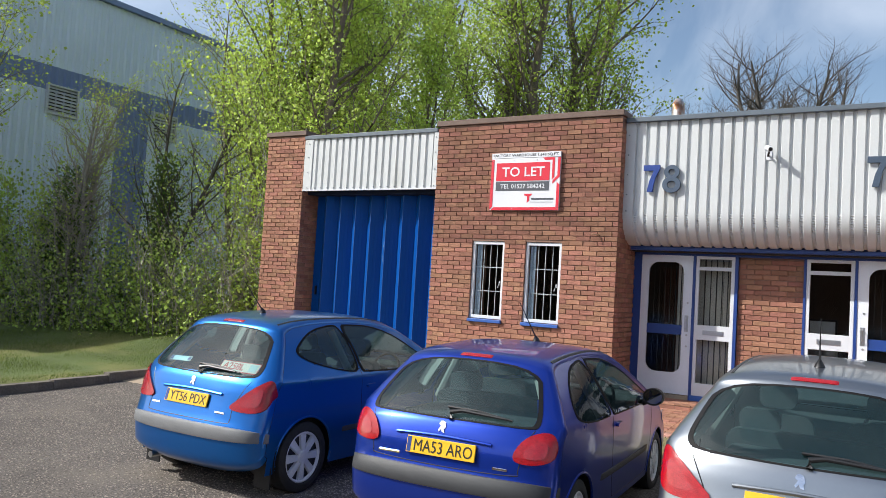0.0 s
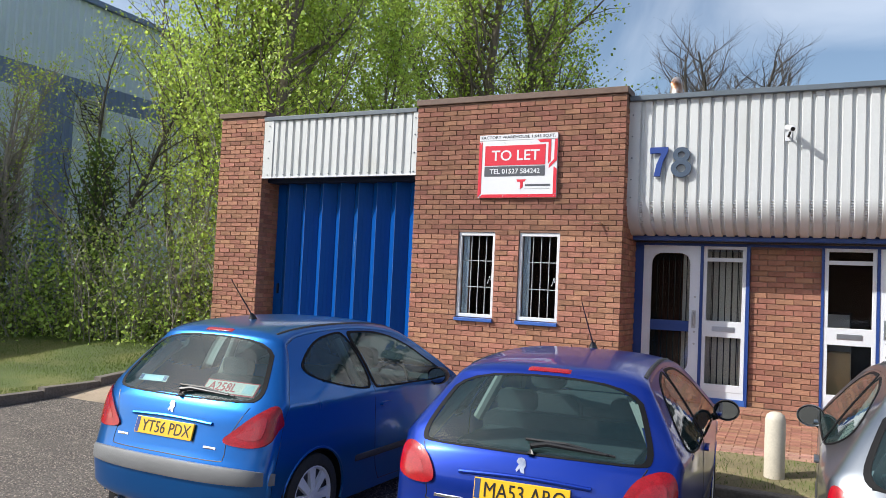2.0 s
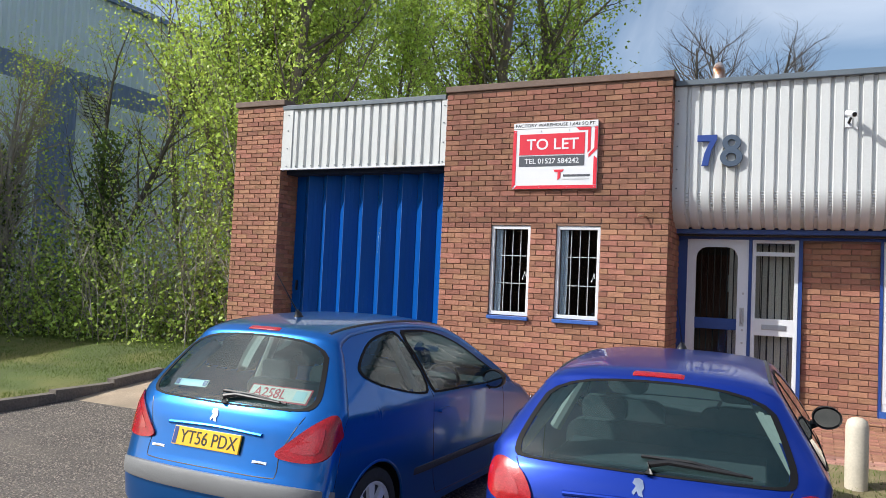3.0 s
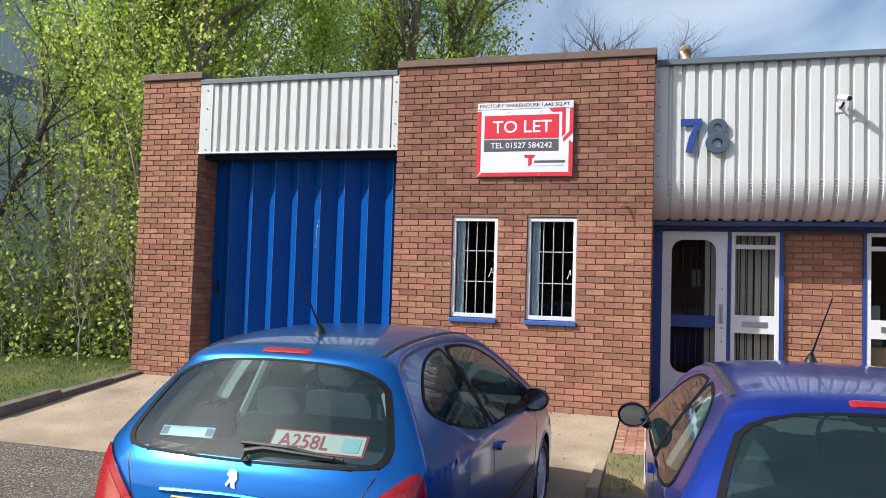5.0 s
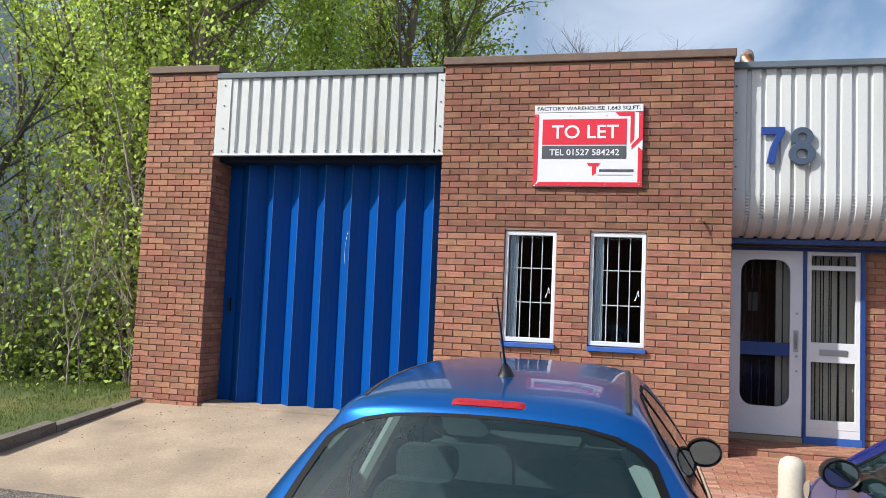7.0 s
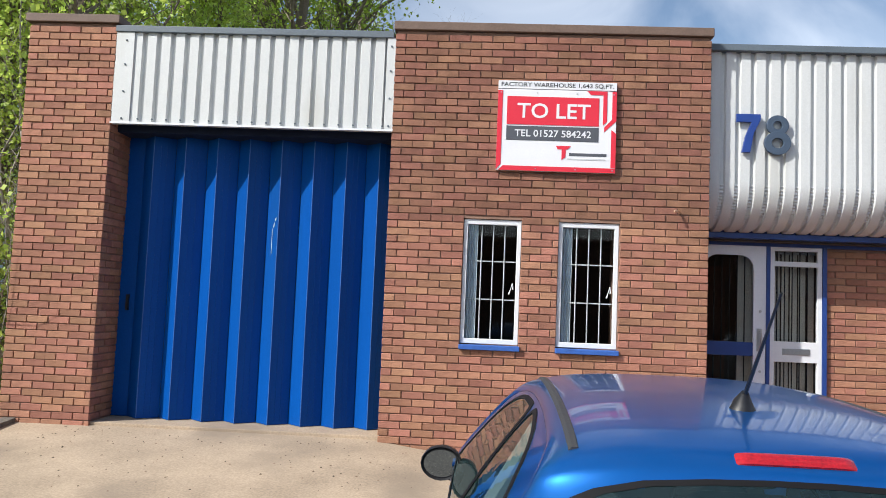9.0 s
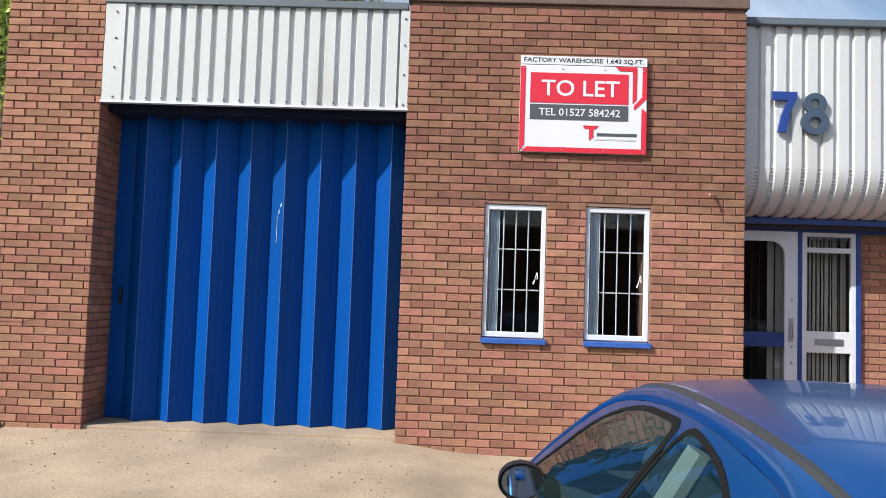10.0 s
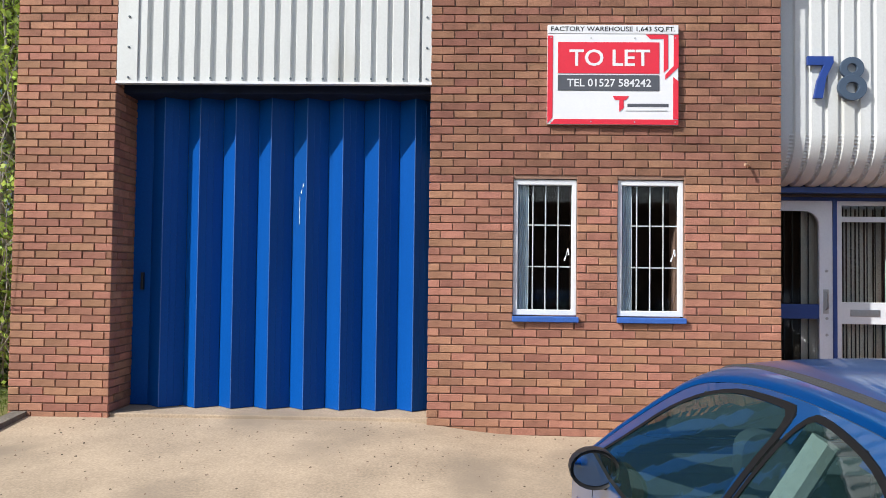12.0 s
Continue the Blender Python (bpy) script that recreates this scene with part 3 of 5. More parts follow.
def house_number(s, x, z, material):
    n = thing("house_number", "large raised " + ("blue" if material is NUM_BLUE else "slate blue") + " house number on the white fascia", "number", x, 11.325, z, group="house numbers")
    if s == "8":
        g = ring(oval(0, 0.10, 0.112, 0.105), oval(0, 0.10, 0.045, 0.042), lambda a, b, w: (a, -0.017 + w, b), 0.034)
        low = ring(oval(0, -0.085, 0.135, 0.122), oval(0, -0.085, 0.06, 0.052), lambda a, b, w: (a, -0.020 + w, b), 0.038)
        g.add(low.v, low.f)
        part("numeral", g, material, n, bevel=0.004)
    else:
        g = flat([(-0.122, 0.20), (0.122, 0.20), (0.122, 0.14), (0.055, 0.0), (0.02, -0.20), (-0.065, -0.20), (-0.03, -0.03), (0.03, 0.115), (-0.122, 0.115)], 0.034, 0.017)
        part("numeral", g, material, n, bevel=0.004)
    for dz in (-0.15, 0.165):
        part("spacer", G().tube([(-0.02 if s == "7" else 0.0, 0.01, dz), (-0.02 if s == "7" else 0.0, 0.06, dz)], [0.010] * 2, 6), STEEL, n)


house_number("7", -3.225, 3.63, NUM_BLUE)
house_number("8", -2.93, 3.62, NUM_GREY)
house_number("7", -0.30, 3.66, NUM_GREY)

# security camera
cctv = thing("security_camera", "small white security camera on the fascia", "camera", -1.62, 11.36, 3.92)
part("wall_plate", bx(-0.04, 0.04, -0.012, 0.0, -0.06, 0.06), WHITE, cctv, bevel=0.004)
part("bracket", G().tube([(0, 0, 0.0), (0, -0.10, -0.02), (0.02, -0.14, 0.03)], [0.014] * 3, 8), BLACK, cctv, smooth=True)
part("housing", G().tube([(-0.02, -0.08, 0.10), (-0.015, -0.09, 0.098), (0.05, -0.25, 0.045), (0.052, -0.255, 0.043)], [0.02, 0.036, 0.036, 0.03], 12), WHITE, cctv, smooth=True)
part("lens", G().tube([(0.05, -0.25, 0.045), (0.055, -0.262, 0.04)], [0.028, 0.026], 12), BLACK, cctv)

# ---- entrances ----
EY = 12.11


def bars(parent, x0, x1, z0, z1, y, n):
    for i in range(n):
        x = x0 + (x1 - x0) * (i + 0.7) / (n + 0.4)
        part("bar", G().tube([(x, y, z0), (x, y, z1)], [0.007] * 2, 6), BLACK, parent)


def entrance_door(name, x0, x1, flip):
    d = thing(name, "white entrance door with rounded glass and a blue rail", "door", kind="structure")
    put = lambda a, b, w: (a, EY + w, b)
    gx0, gx1 = x0 + 0.115, x1 - 0.135
    if flip:
        gx0, gx1 = x0 + 0.135, x1 - 0.115
    inner = round_rect(gx0, gx1, 0.74, 2.44, 0.15)
    n = len(inner)
    outer = round_rect(x0, x1, 0.42, 2.545, 0.006)
    part("leaf", ring(outer, inner, put, 0.045), DOOR_WHITE, d)
    part("glass", G().prism(inner, lambda a, b, w: (a, EY + 0.02 + w, b), 0.004), PANE, d).visible_shadow = False
    part("rail", bx(gx0, gx1, EY + 0.006, EY + 0.04, 1.325, 1.475), BLUE_TRIM, d, "blue painted rail")
    hx = x1 - 0.07 if not flip else x0 + 0.07
    hp = part("handle_plate", bx(hx - 0.028, hx + 0.028, EY - 0.006, EY, 1.38, 1.63), STEEL, d, "brushed steel plate", bevel=0.003)
    part("handle", G().tube([(hx, EY, 1.42), (hx, EY - 0.05, 1.44), (hx, EY - 0.05, 1.58), (hx, EY, 1.6)], [0.009] * 4, 8), STEEL, hp, smooth=True)
    for z in (1.33, 1.16, 1.82):
        part("lock", G().tube([(hx + 0.01, EY, z), (hx + 0.01, EY - 0.008, z)], [0.016, 0.014], 10), STEEL, d)
    part("threshold", bx(x0 - 0.02, x1, EY - 0.03, EY + 0.08, 0.34, 0.41), CONCRETE, d)
    bars(d, gx0, gx1, 0.5, 2.5, EY + 0.12, 6)
    return d


def sidelight(name, x0, x1):
    d = thing(name, "white-framed sidelight window with a letter box", "window", kind="structure")
    part("window_frame", pierced(x0, x1, 0.52, 2.545, EY, EY + 0.05, [(x0 + 0.05, x1 - 0.05, 0.62, 1.275), (x0 + 0.05, x1 - 0.05, 1.50, 2.33), (x0 + 0.05, x1 - 0.05, 2.385, 2.50)]), WHITE, d, bevel=0.004)
    for a, b in ((0.62, 1.275), (1.50, 2.33), (2.385, 2.50)):
        part("pane", bx(x0 + 0.05, x1 - 0.05, EY + 0.02, EY + 0.024, a, b), PANE, d).visible_shadow = False
    c = (x0 + x1) / 2
    lb = part("letter_box", bx(c - 0.15, c + 0.15, EY - 0.01, EY, 1.355, 1.425), STEEL, d, "grey metal letter box", bevel=0.004)
    part("flap", bx(c - 0.12, c + 0.12, EY - 0.014, EY - 0.01, 1.37, 1.41), STEEL, lb)
    part("base_board", bx(x0 - 0.02, x1 + 0.02, EY - 0.012, EY + 0.08, 0.34, 0.43), SILL_BLUE, d, "blue painted base board")
    part("bottom_rail", bx(x0, x1, EY + 0.004, EY + 0.05, 0.43, 0.52), WHITE, d)
    return d


def post(x0, x1):
    tagged(part("trim", bx(x0, x1, EY - 0.01, EY + 0.08, 0.34, 2.545), BLUE_TRIM), "blue painted door post", "trim", kind="structure")


entrance_door("door_1", -3.535, -2.745, False)
d1 = sidelight("window_3", -2.70, -2.135)
bars(d1, -2.64, -2.19, 0.5, 2.5, EY + 0.12, 5)
sidelight("window_4", -1.165, -0.555)
entrance_door("door_2", -0.515, 0.33, True)
for a, b in ((-3.66, -3.537), (-2.743, -2.702), (-2.133, -2.088), (-1.2, -1.167), (-0.553, -0.517), (0.332, 0.42)):
    post(a, b)
# behind the glass


def blind(x0, x1, z0, z1):
    b = thing("vertical_blind", "beige vertical slat blind behind the glass", "blind", (x0 + x1) / 2, EY + 0.19, z0, group="entrance blinds")
    n = max(2, round((x1 - x0) / 0.09))
    for i in range(n):
        o = part("slat", bx(-0.043, 0.043, -0.001, 0.001, 0, z1 - z0), BLIND, b)
        o.matrix_local = pose(x0 - (x0 + x1) / 2 + (i + 0.5) * (x1 - x0) / n, 0, 0, 0, 0, 12)
    part("head_rail", bx(x0 - (x0 + x1) / 2, x1 - (x0 + x1) / 2, -0.02, 0.02, z1 - z0, z1 - z0 + 0.03), WHITE, b)


BLIND = mat("blind cloth", (0.74, 0.67, 0.57), 0.9, var=0.1)
blind(-2.70, -2.14, 0.40, 2.48)
blind(-3.0, -2.76, 0.40, 2.48)
hall = thing("inner_door", "dark brown inner door with a small white notice", "door", -3.1, 13.5, 0.345)
part("leaf", bx(-0.45, 0.35, 0.03, 0.08, 0, 2.05), DARK_WOOD, hall)
part("notice", bx(-0.03, 0.09, 0.02, 0.028, 1.50, 1.75), PAPER, hall, "small white notice")
boxx = thing("cardboard_box", "open cardboard box behind the window", "box", -0.95, 12.32, 0.346)
part("carton", bx(-0.16, 0.12, 0, 0.3, 0, 0.82), CARD, boxx, bevel=0.006)
pic = thing("picture_frame", "black framed white picture leaning inside", "picture", -1.0, 12.9, 0.346)
part("frame", pierced(-0.2, 0.2, 0.9, 1.35, 0, 0.03, [(-0.17, 0.17, 0.93, 1.32)]), BLACK, pic)
part("print", bx(-0.17, 0.17, 0.008, 0.014, 0.93, 1.32), PAPER, pic)
part("stand", bx(-0.2, 0.2, 0.03, 0.3, 0, 0.9), PLASTER, pic)

# flue on the roof
flue = thing("roof_flue", "rusty galvanised flue pipe on the roof", "flue", -3.28, 12.8, 4.34)
part("pipe", G().tube([(0, 0, 0), (0, 0, 0.66), (0, 0.02, 0.74), (0, 0.08, 0.80), (0, 0.16, 0.79), (0, 0.21, 0.72), (0, 0.22, 0.64)], [0.08] * 7, 16), GALV, flue, smooth=True)
part("collar", G().tube([(0, 0, 0.0), (0, 0, 0.08)], [0.14, 0.10], 14), GALV, flue)


# bollards
def bollard(x, y):
    b = thing("bollard", "cream painted round steel bollard beside the path", "bollard", x, y, slope(y) + 0.02, group="bollards by the path")
    part("post", G().tube([(0, 0, -0.1), (0, 0, 0.57), (0, 0, 0.62), (0, 0, 0.645), (0, 0, 0.652)], [0.093, 0.093, 0.08, 0.045, 0.005], 20), BOLLARD, b, smooth=True)
    return b


bollard(-1.59, 8.72)
bollard(-3.54, 8.6)

# ---- the great shed beyond the trees ----
shed = thing("warehouse_shed", "huge grey ribbed shed with dark blue bands", "warehouse")
SHX = -26.0


def shed_sheet(y0, y1, z0, z1, off=0.0):
    g = G()
    ys, n = [y0], math.ceil(y0 / 0.3)
    while n * 0.3 < y1:
        ys += [n * 0.3, n * 0.3 + 0.05, n * 0.3 + 0.2, n * 0.3 + 0.25]
        n += 1
    ys = [y for y in ys if y0 <= y < y1] + [y1]
    return g.grid([[(SHX + off - (0.05 if 0.04 < (y % 0.3) < 0.21 else 0), y, z) for z in (z0, z1)] for y in ys])


part("wall", shed_sheet(0, 60, 8.82, 11.75), SHED_GREY, shed)
part("blue_band", shed_sheet(0, 60, 7.95, 8.82), SHED_BLUE, shed)
part("wall", shed_sheet(0, 18.7, 0, 7.95), SHED_GREY, shed)
part("blue_pier", shed_sheet(18.7, 20.15, 0, 7.95), SHED_BLUE, shed)
part("wall", shed_sheet(20.15, 60, 0, 7.95), SHED_GREY, shed)
part("roof", G().prism([(SHX + 0.15, 11.75), (SHX + 0.15, 11.95), (SHX - 30, 14), (SHX - 60, 11.75)], lambda a, b, w: (a, -0.2 + w, b), 60.4), SHED_BLUE, shed, "dark blue roof edge")
part("body", bx(SHX - 60, SHX - 0.2, 0, 60, 0, 11.74), SHED_GREY, shed)
for y in (15.85, 20.3):
    v = thing("wall_vent", "louvred grey wall vent on the shed", "vent", SHX, y, 7.1, group="shed vents")
    part("frame", G().box(-0.06, 0.10, 0, 1.1, 0, 0.06).box(-0.06, 0.10, 0, 1.1, 1.0, 1.06).box(-0.06, 0.1, -0.06, 0, 0, 1.06).box(-0.06, 0.1, 1.1, 1.16, 0, 1.06), VENT, v)
    for k in range(8):
        s = part("slat", bx(0.0, 0.012, 0, 1.1, -0.06, 0.06), VENT, v)
        s.matrix_local = pose(0.03, 0, 0.1 + 0.12 * k, 0, -40, 0)
    part("backing", bx(-0.06, -0.01, 0, 1.1, 0.06, 1.0), BLACK, v)


# ---- parked cars ----
def smooth_path(pts, per=7):
    out = []
    p = [np.array(q, float) for q in pts]
    for i in range(len(p) - 1):
        a, b, c, d = p[max(i - 1, 0)], p[i], p[i + 1], p[min(i + 2, len(p) - 1)]
        for k in range(per):
            t = k / per
            out.append(0.5 * (2 * b + (c - a) * t + (2 * a - 5 * b + 4 * c - d) * t * t + (3 * b - a - 3 * c + d) * t ** 3))
    return np.array(out + [p[-1]])


def chaikin(pts, n=2):
    for _ in range(n):
        out = []
        for i, a in enumerate(pts):
            b = pts[(i + 1) % len(pts)]
            out += [(0.75 * a[0] + 0.25 * b[0], 0.75 * a[1] + 0.25 * b[1]), (0.25 * a[0] + 0.75 * b[0], 0.25 * a[1] + 0.75 * b[1])]
        pts = out
    return pts


def inside(a, b, poly):
    hit = False
    for (x0, y0), (x1, y1) in zip(poly, poly[1:] + poly[:1]):
        if (y0 > b) != (y1 > b) and a < (x1 - x0) * (b - y0) / (y1 - y0) + x0:
            hit = not hit
    return hit


class Shell:
    """A hatchback's skin: a centre profile swept across with rounded shoulders, and bowed flanks."""

    def __init__(self, prof, half, waist, tumble, plan=0.05):
        self.p = smooth_path(prof)
        self.half, self.waist, self.tumble, self.plan = half, waist, tumble, plan
        self.length = max(q[0] for q in prof)
        t = np.gradient(self.p, axis=0)
        t /= np.linalg.norm(t, axis=1)[:, None]
        self.n = np.stack([t[:, 1], -t[:, 0]], 1)       # inward for a path that runs up the tail and over
        k = np.ones(9) / 9
        pad = np.pad(self.n, ((4, 4), (0, 0)), "edge")
        self.n = np.stack([np.convolve(pad[:, i], k, "valid") for i in (0, 1)], 1)
        self.n /= np.linalg.norm(self.n, axis=1)[:, None]
        y, z = self.p[:, 0], self.p[:, 1]
        back = np.clip(1 - y / 0.7, 0, 1)
        front = np.clip((y - self.length + 0.8) / 0.8, 0, 1)
        self.d = 0.085 + 0.12 * back + 0.24 * front
        self.e = self.p + self.n * self.d[:, None]
        self.w = np.array([self.flank(a, b) for a, b in self.e])
        self.top = int(np.argmax(z))

    def flank(self, y, z):
        L = self.length
        w = self.half - self.plan * abs((y - 0.47 * L) / (0.5 * L)) ** 3
        if z > self.waist:
            q = z - self.waist
            w -= self.tumble * q + 0.25 * q * q
        else:
            w -= 0.12 * max(0, 0.62 - z) ** 1.5 + 0.05 * max(0, z - 0.72) ** 1.2
        return w

    def at(self, u, s, off=0.0, pw=2.7):
        """A place on the skin at x = u (metres) and a place s along the profile."""
        i = min(int(s), len(self.p) - 2)
        f = s - i
        P, N = self.p[i] * (1 - f) + self.p[i + 1] * f, self.n[i] * (1 - f) + self.n[i + 1] * f
        d, w = self.d[i] * (1 - f) + self.d[i + 1] * f, self.w[i] * (1 - f) + self.w[i + 1] * f
        r = min(1.0, abs(u) / w)
        q = P + N * (d * (1 - (1 - r ** pw) ** (1 / pw)) - off)
        return (u, q[0], q[1])

    def tail_s(self, z):
        return float(np.interp(z, np.maximum.accumulate(self.p[:self.top, 1]), np.arange(self.top)))

    def roof_s(self, y):
        k = self.tail_s(0.9)
        i0 = int(k)
        return float(np.interp(y, np.maximum.accumulate(self.p[i0:, 0]), np.arange(i0, len(self.p))))

    def tail(self, x, z, off=0.0):
        return self.at(x, self.tail_s(z), off)

    def roof(self, x, y, off=0.0):
        return self.at(x, self.roof_s(y), off)

    def side(self, sign):
        return lambda y, z, off=0.0: (sign * (self.flank(y, z) + off), y, z)


def patch(fn, outline, off=0.004, edge=0.006, steps=(1.0, 0.985, 0.8, 0.55, 0.3)):
    """A thin panel that follows a skin inside an outline."""
    g, n = G(), len(outline)
    ca, cb = sum(p[0] for p in outline) / n, sum(p[1] for p in outline) / n
    vs, fs = [fn(a, b, off - edge) for a, b in outline], []
    for k in steps:
        vs += [fn(ca + (a - ca) * k, cb + (b - cb) * k, off) for a, b in outline]
    for r in range(len(steps)):
        fs += [(r * n + i, r * n + (i + 1) % n, (r + 1) * n + (i + 1) % n, (r + 1) * n + i) for i in range(n)]
    vs.append(fn(ca, cb, off))
    m = len(steps) * n
    fs += [(m + i, m + (i + 1) % n, len(vs) - 1) for i in range(n)]
    return g.add(vs, fs)


def band(fn, x0, x1, z0, z1, off, n=40, bow=0.0):
    """A rounded strip that follows a skin."""
    rows = []
    for k in range(n + 1):
        x = x0 + (x1 - x0) * k / n
        e = 1 - abs(2 * k / n - 1) ** 10
        rows.append([fn(x, z0 + (z1 - z0) * f + bow * (2 * k / n - 1) ** 2, off * h * e - 0.004) for f, h in ((0, -0.2), (0.06, 0.75), (0.25, 1.0), (0.75, 1.0), (0.94, 0.75), (1, -0.2))])
    return G().grid(rows)


def frame_ring(fn, outline, k, off):
    g, n = G(), len(outline)
    ca, cb = sum(p[0] for p in outline) / n, sum(p[1] for p in outline) / n
    vs = [fn(a, b, off - 0.008) for a, b in outline]
    for q in (1.0, k):
        vs += [fn(ca + (a - ca) * q, cb + (b - cb) * q, off) for a, b in outline]
    return g.add(vs, [(r * n + i, r * n + (i + 1) % n, (r + 1) * n + (i + 1) % n, (r + 1) * n + i) for r in (0, 1) for i in range(n)])


def line_on(fn, pts, r=0.003, off=0.0, n=5):
    """A seam or strip along a skin."""
    q = smooth_path(pts, 5)
    return G().tube([fn(a, b, off) for a, b in q], [r] * len(q), n)


LENS_RED = mat("red tail lamp", (0.32, 0.004, 0.009), 0.2, var=0.35, scale=25, bump=0.15, bscale=120, coat=0.3)
LENS_DARK = mat("dark red lamp", (0.33, 0.006, 0.010), 0.15, var=0.3, scale=40, bump=0.1, bscale=160, coat=1.0)
PLATE_Y = mat("yellow number plate", (0.80, 0.46, 0.02), 0.35, var=0.04, bump=0)
SEAT = mat("grey seat cloth", (0.045, 0.06, 0.068), 0.9, var=0.2, scale=20)
SEAT_PALE = mat("pale inner trim", (0.32, 0.34, 0.33), 0.8, var=0.1)
STICKER = mat("pale blue sticker", (0.45, 0.66, 0.75), 0.4, var=0.05, bump=0)
MIRROR = mat("mirror glass", (0.42, 0.47, 0.48), 0.02, 1.0, var=0.0, bump=0)
RIM = mat("wheel trim silver", (0.60, 0.61, 0.63), 0.4, 0.0, var=0.1)


def wheel(parent, x, y, r, sign):
    w = part("wheel", G().tube([(sign * -0.10, 0, 0), (sign * 0.06, 0, 0)], [0.20, 0.20], 24, axis=(1, 0, 0)), BLACK, parent)
    w.location = (x, y, r)
    prof = [(-0.10, r - 0.09), (-0.10, r - 0.03), (-0.085, r - 0.006), (-0.05, r), (0.05, r), (0.085, r - 0.006), (0.10, r - 0.03), (0.10, r - 0.075), (0.085, r - 0.09)]
    part("tyre", G().tube([(sign * a, 0, 0) for a, b in prof], [b for a, b in prof], 32, caps=False, axis=(1, 0, 0)), RUBBER, w, smooth=True)
    part("rim", G().tube([(sign * a, 0, 0) for a in (0.06, 0.088, 0.092, 0.08, 0.07)], [r - 0.088, r - 0.086, r - 0.095, r - 0.105, r - 0.11], 32, caps=False, axis=(1, 0, 0)), RIM, w, smooth=True)
    g = G()
    for k in range(8):
        a = 2 * math.pi * k / 8
        c, s = math.cos(a), math.sin(a)
        t = lambda u, v, h: (sign * h, c * u - s * v, s * u + c * v)
        r0, r1 = 0.05, r - 0.09
        g.add([t(r0, -0.022, 0.088), t(r1, -0.036, 0.078), t(r1, 0.036, 0.078), t(r0, 0.022, 0.088), t(r0, -0.024, 0.06), t(r1, -0.04, 0.06), t(r1, 0.04, 0.06), t(r0, 0.024, 0.06)],
              [(0, 1, 2, 3), (0, 4, 5, 1), (1, 5, 6, 2), (2, 6, 7, 3), (3, 7, 4, 0)])
    part("trim", g, RIM, w, "silver spoked wheel trim")
    part("hub_cap", G().tube([(sign * 0.06, 0, 0), (sign * 0.096, 0, 0), (sign * 0.10, 0, 0)], [0.06, 0.058, 0.03], 16, axis=(1, 0, 0)), RIM, w, smooth=True)


def seat(parent, x, y, z, w, head=True, pale=False):
    g = round_rect(-w / 2, w / 2, 0, 0.62, 0.09, 4)
    s = part("seat_back", G().prism(g, lambda a, b, d: (x + a, y - 0.12 * b - d + 0.1, z + b), 0.11), SEAT, parent, smooth=True)
    if head:
        h = round_rect(-0.13, 0.13, 0.66, 0.84, 0.06, 4)
        part("head_rest", G().prism(h, lambda a, b, d: (x + a, y - 0.12 * b - d + 0.1, z + b), 0.09), SEAT, s, smooth=True)


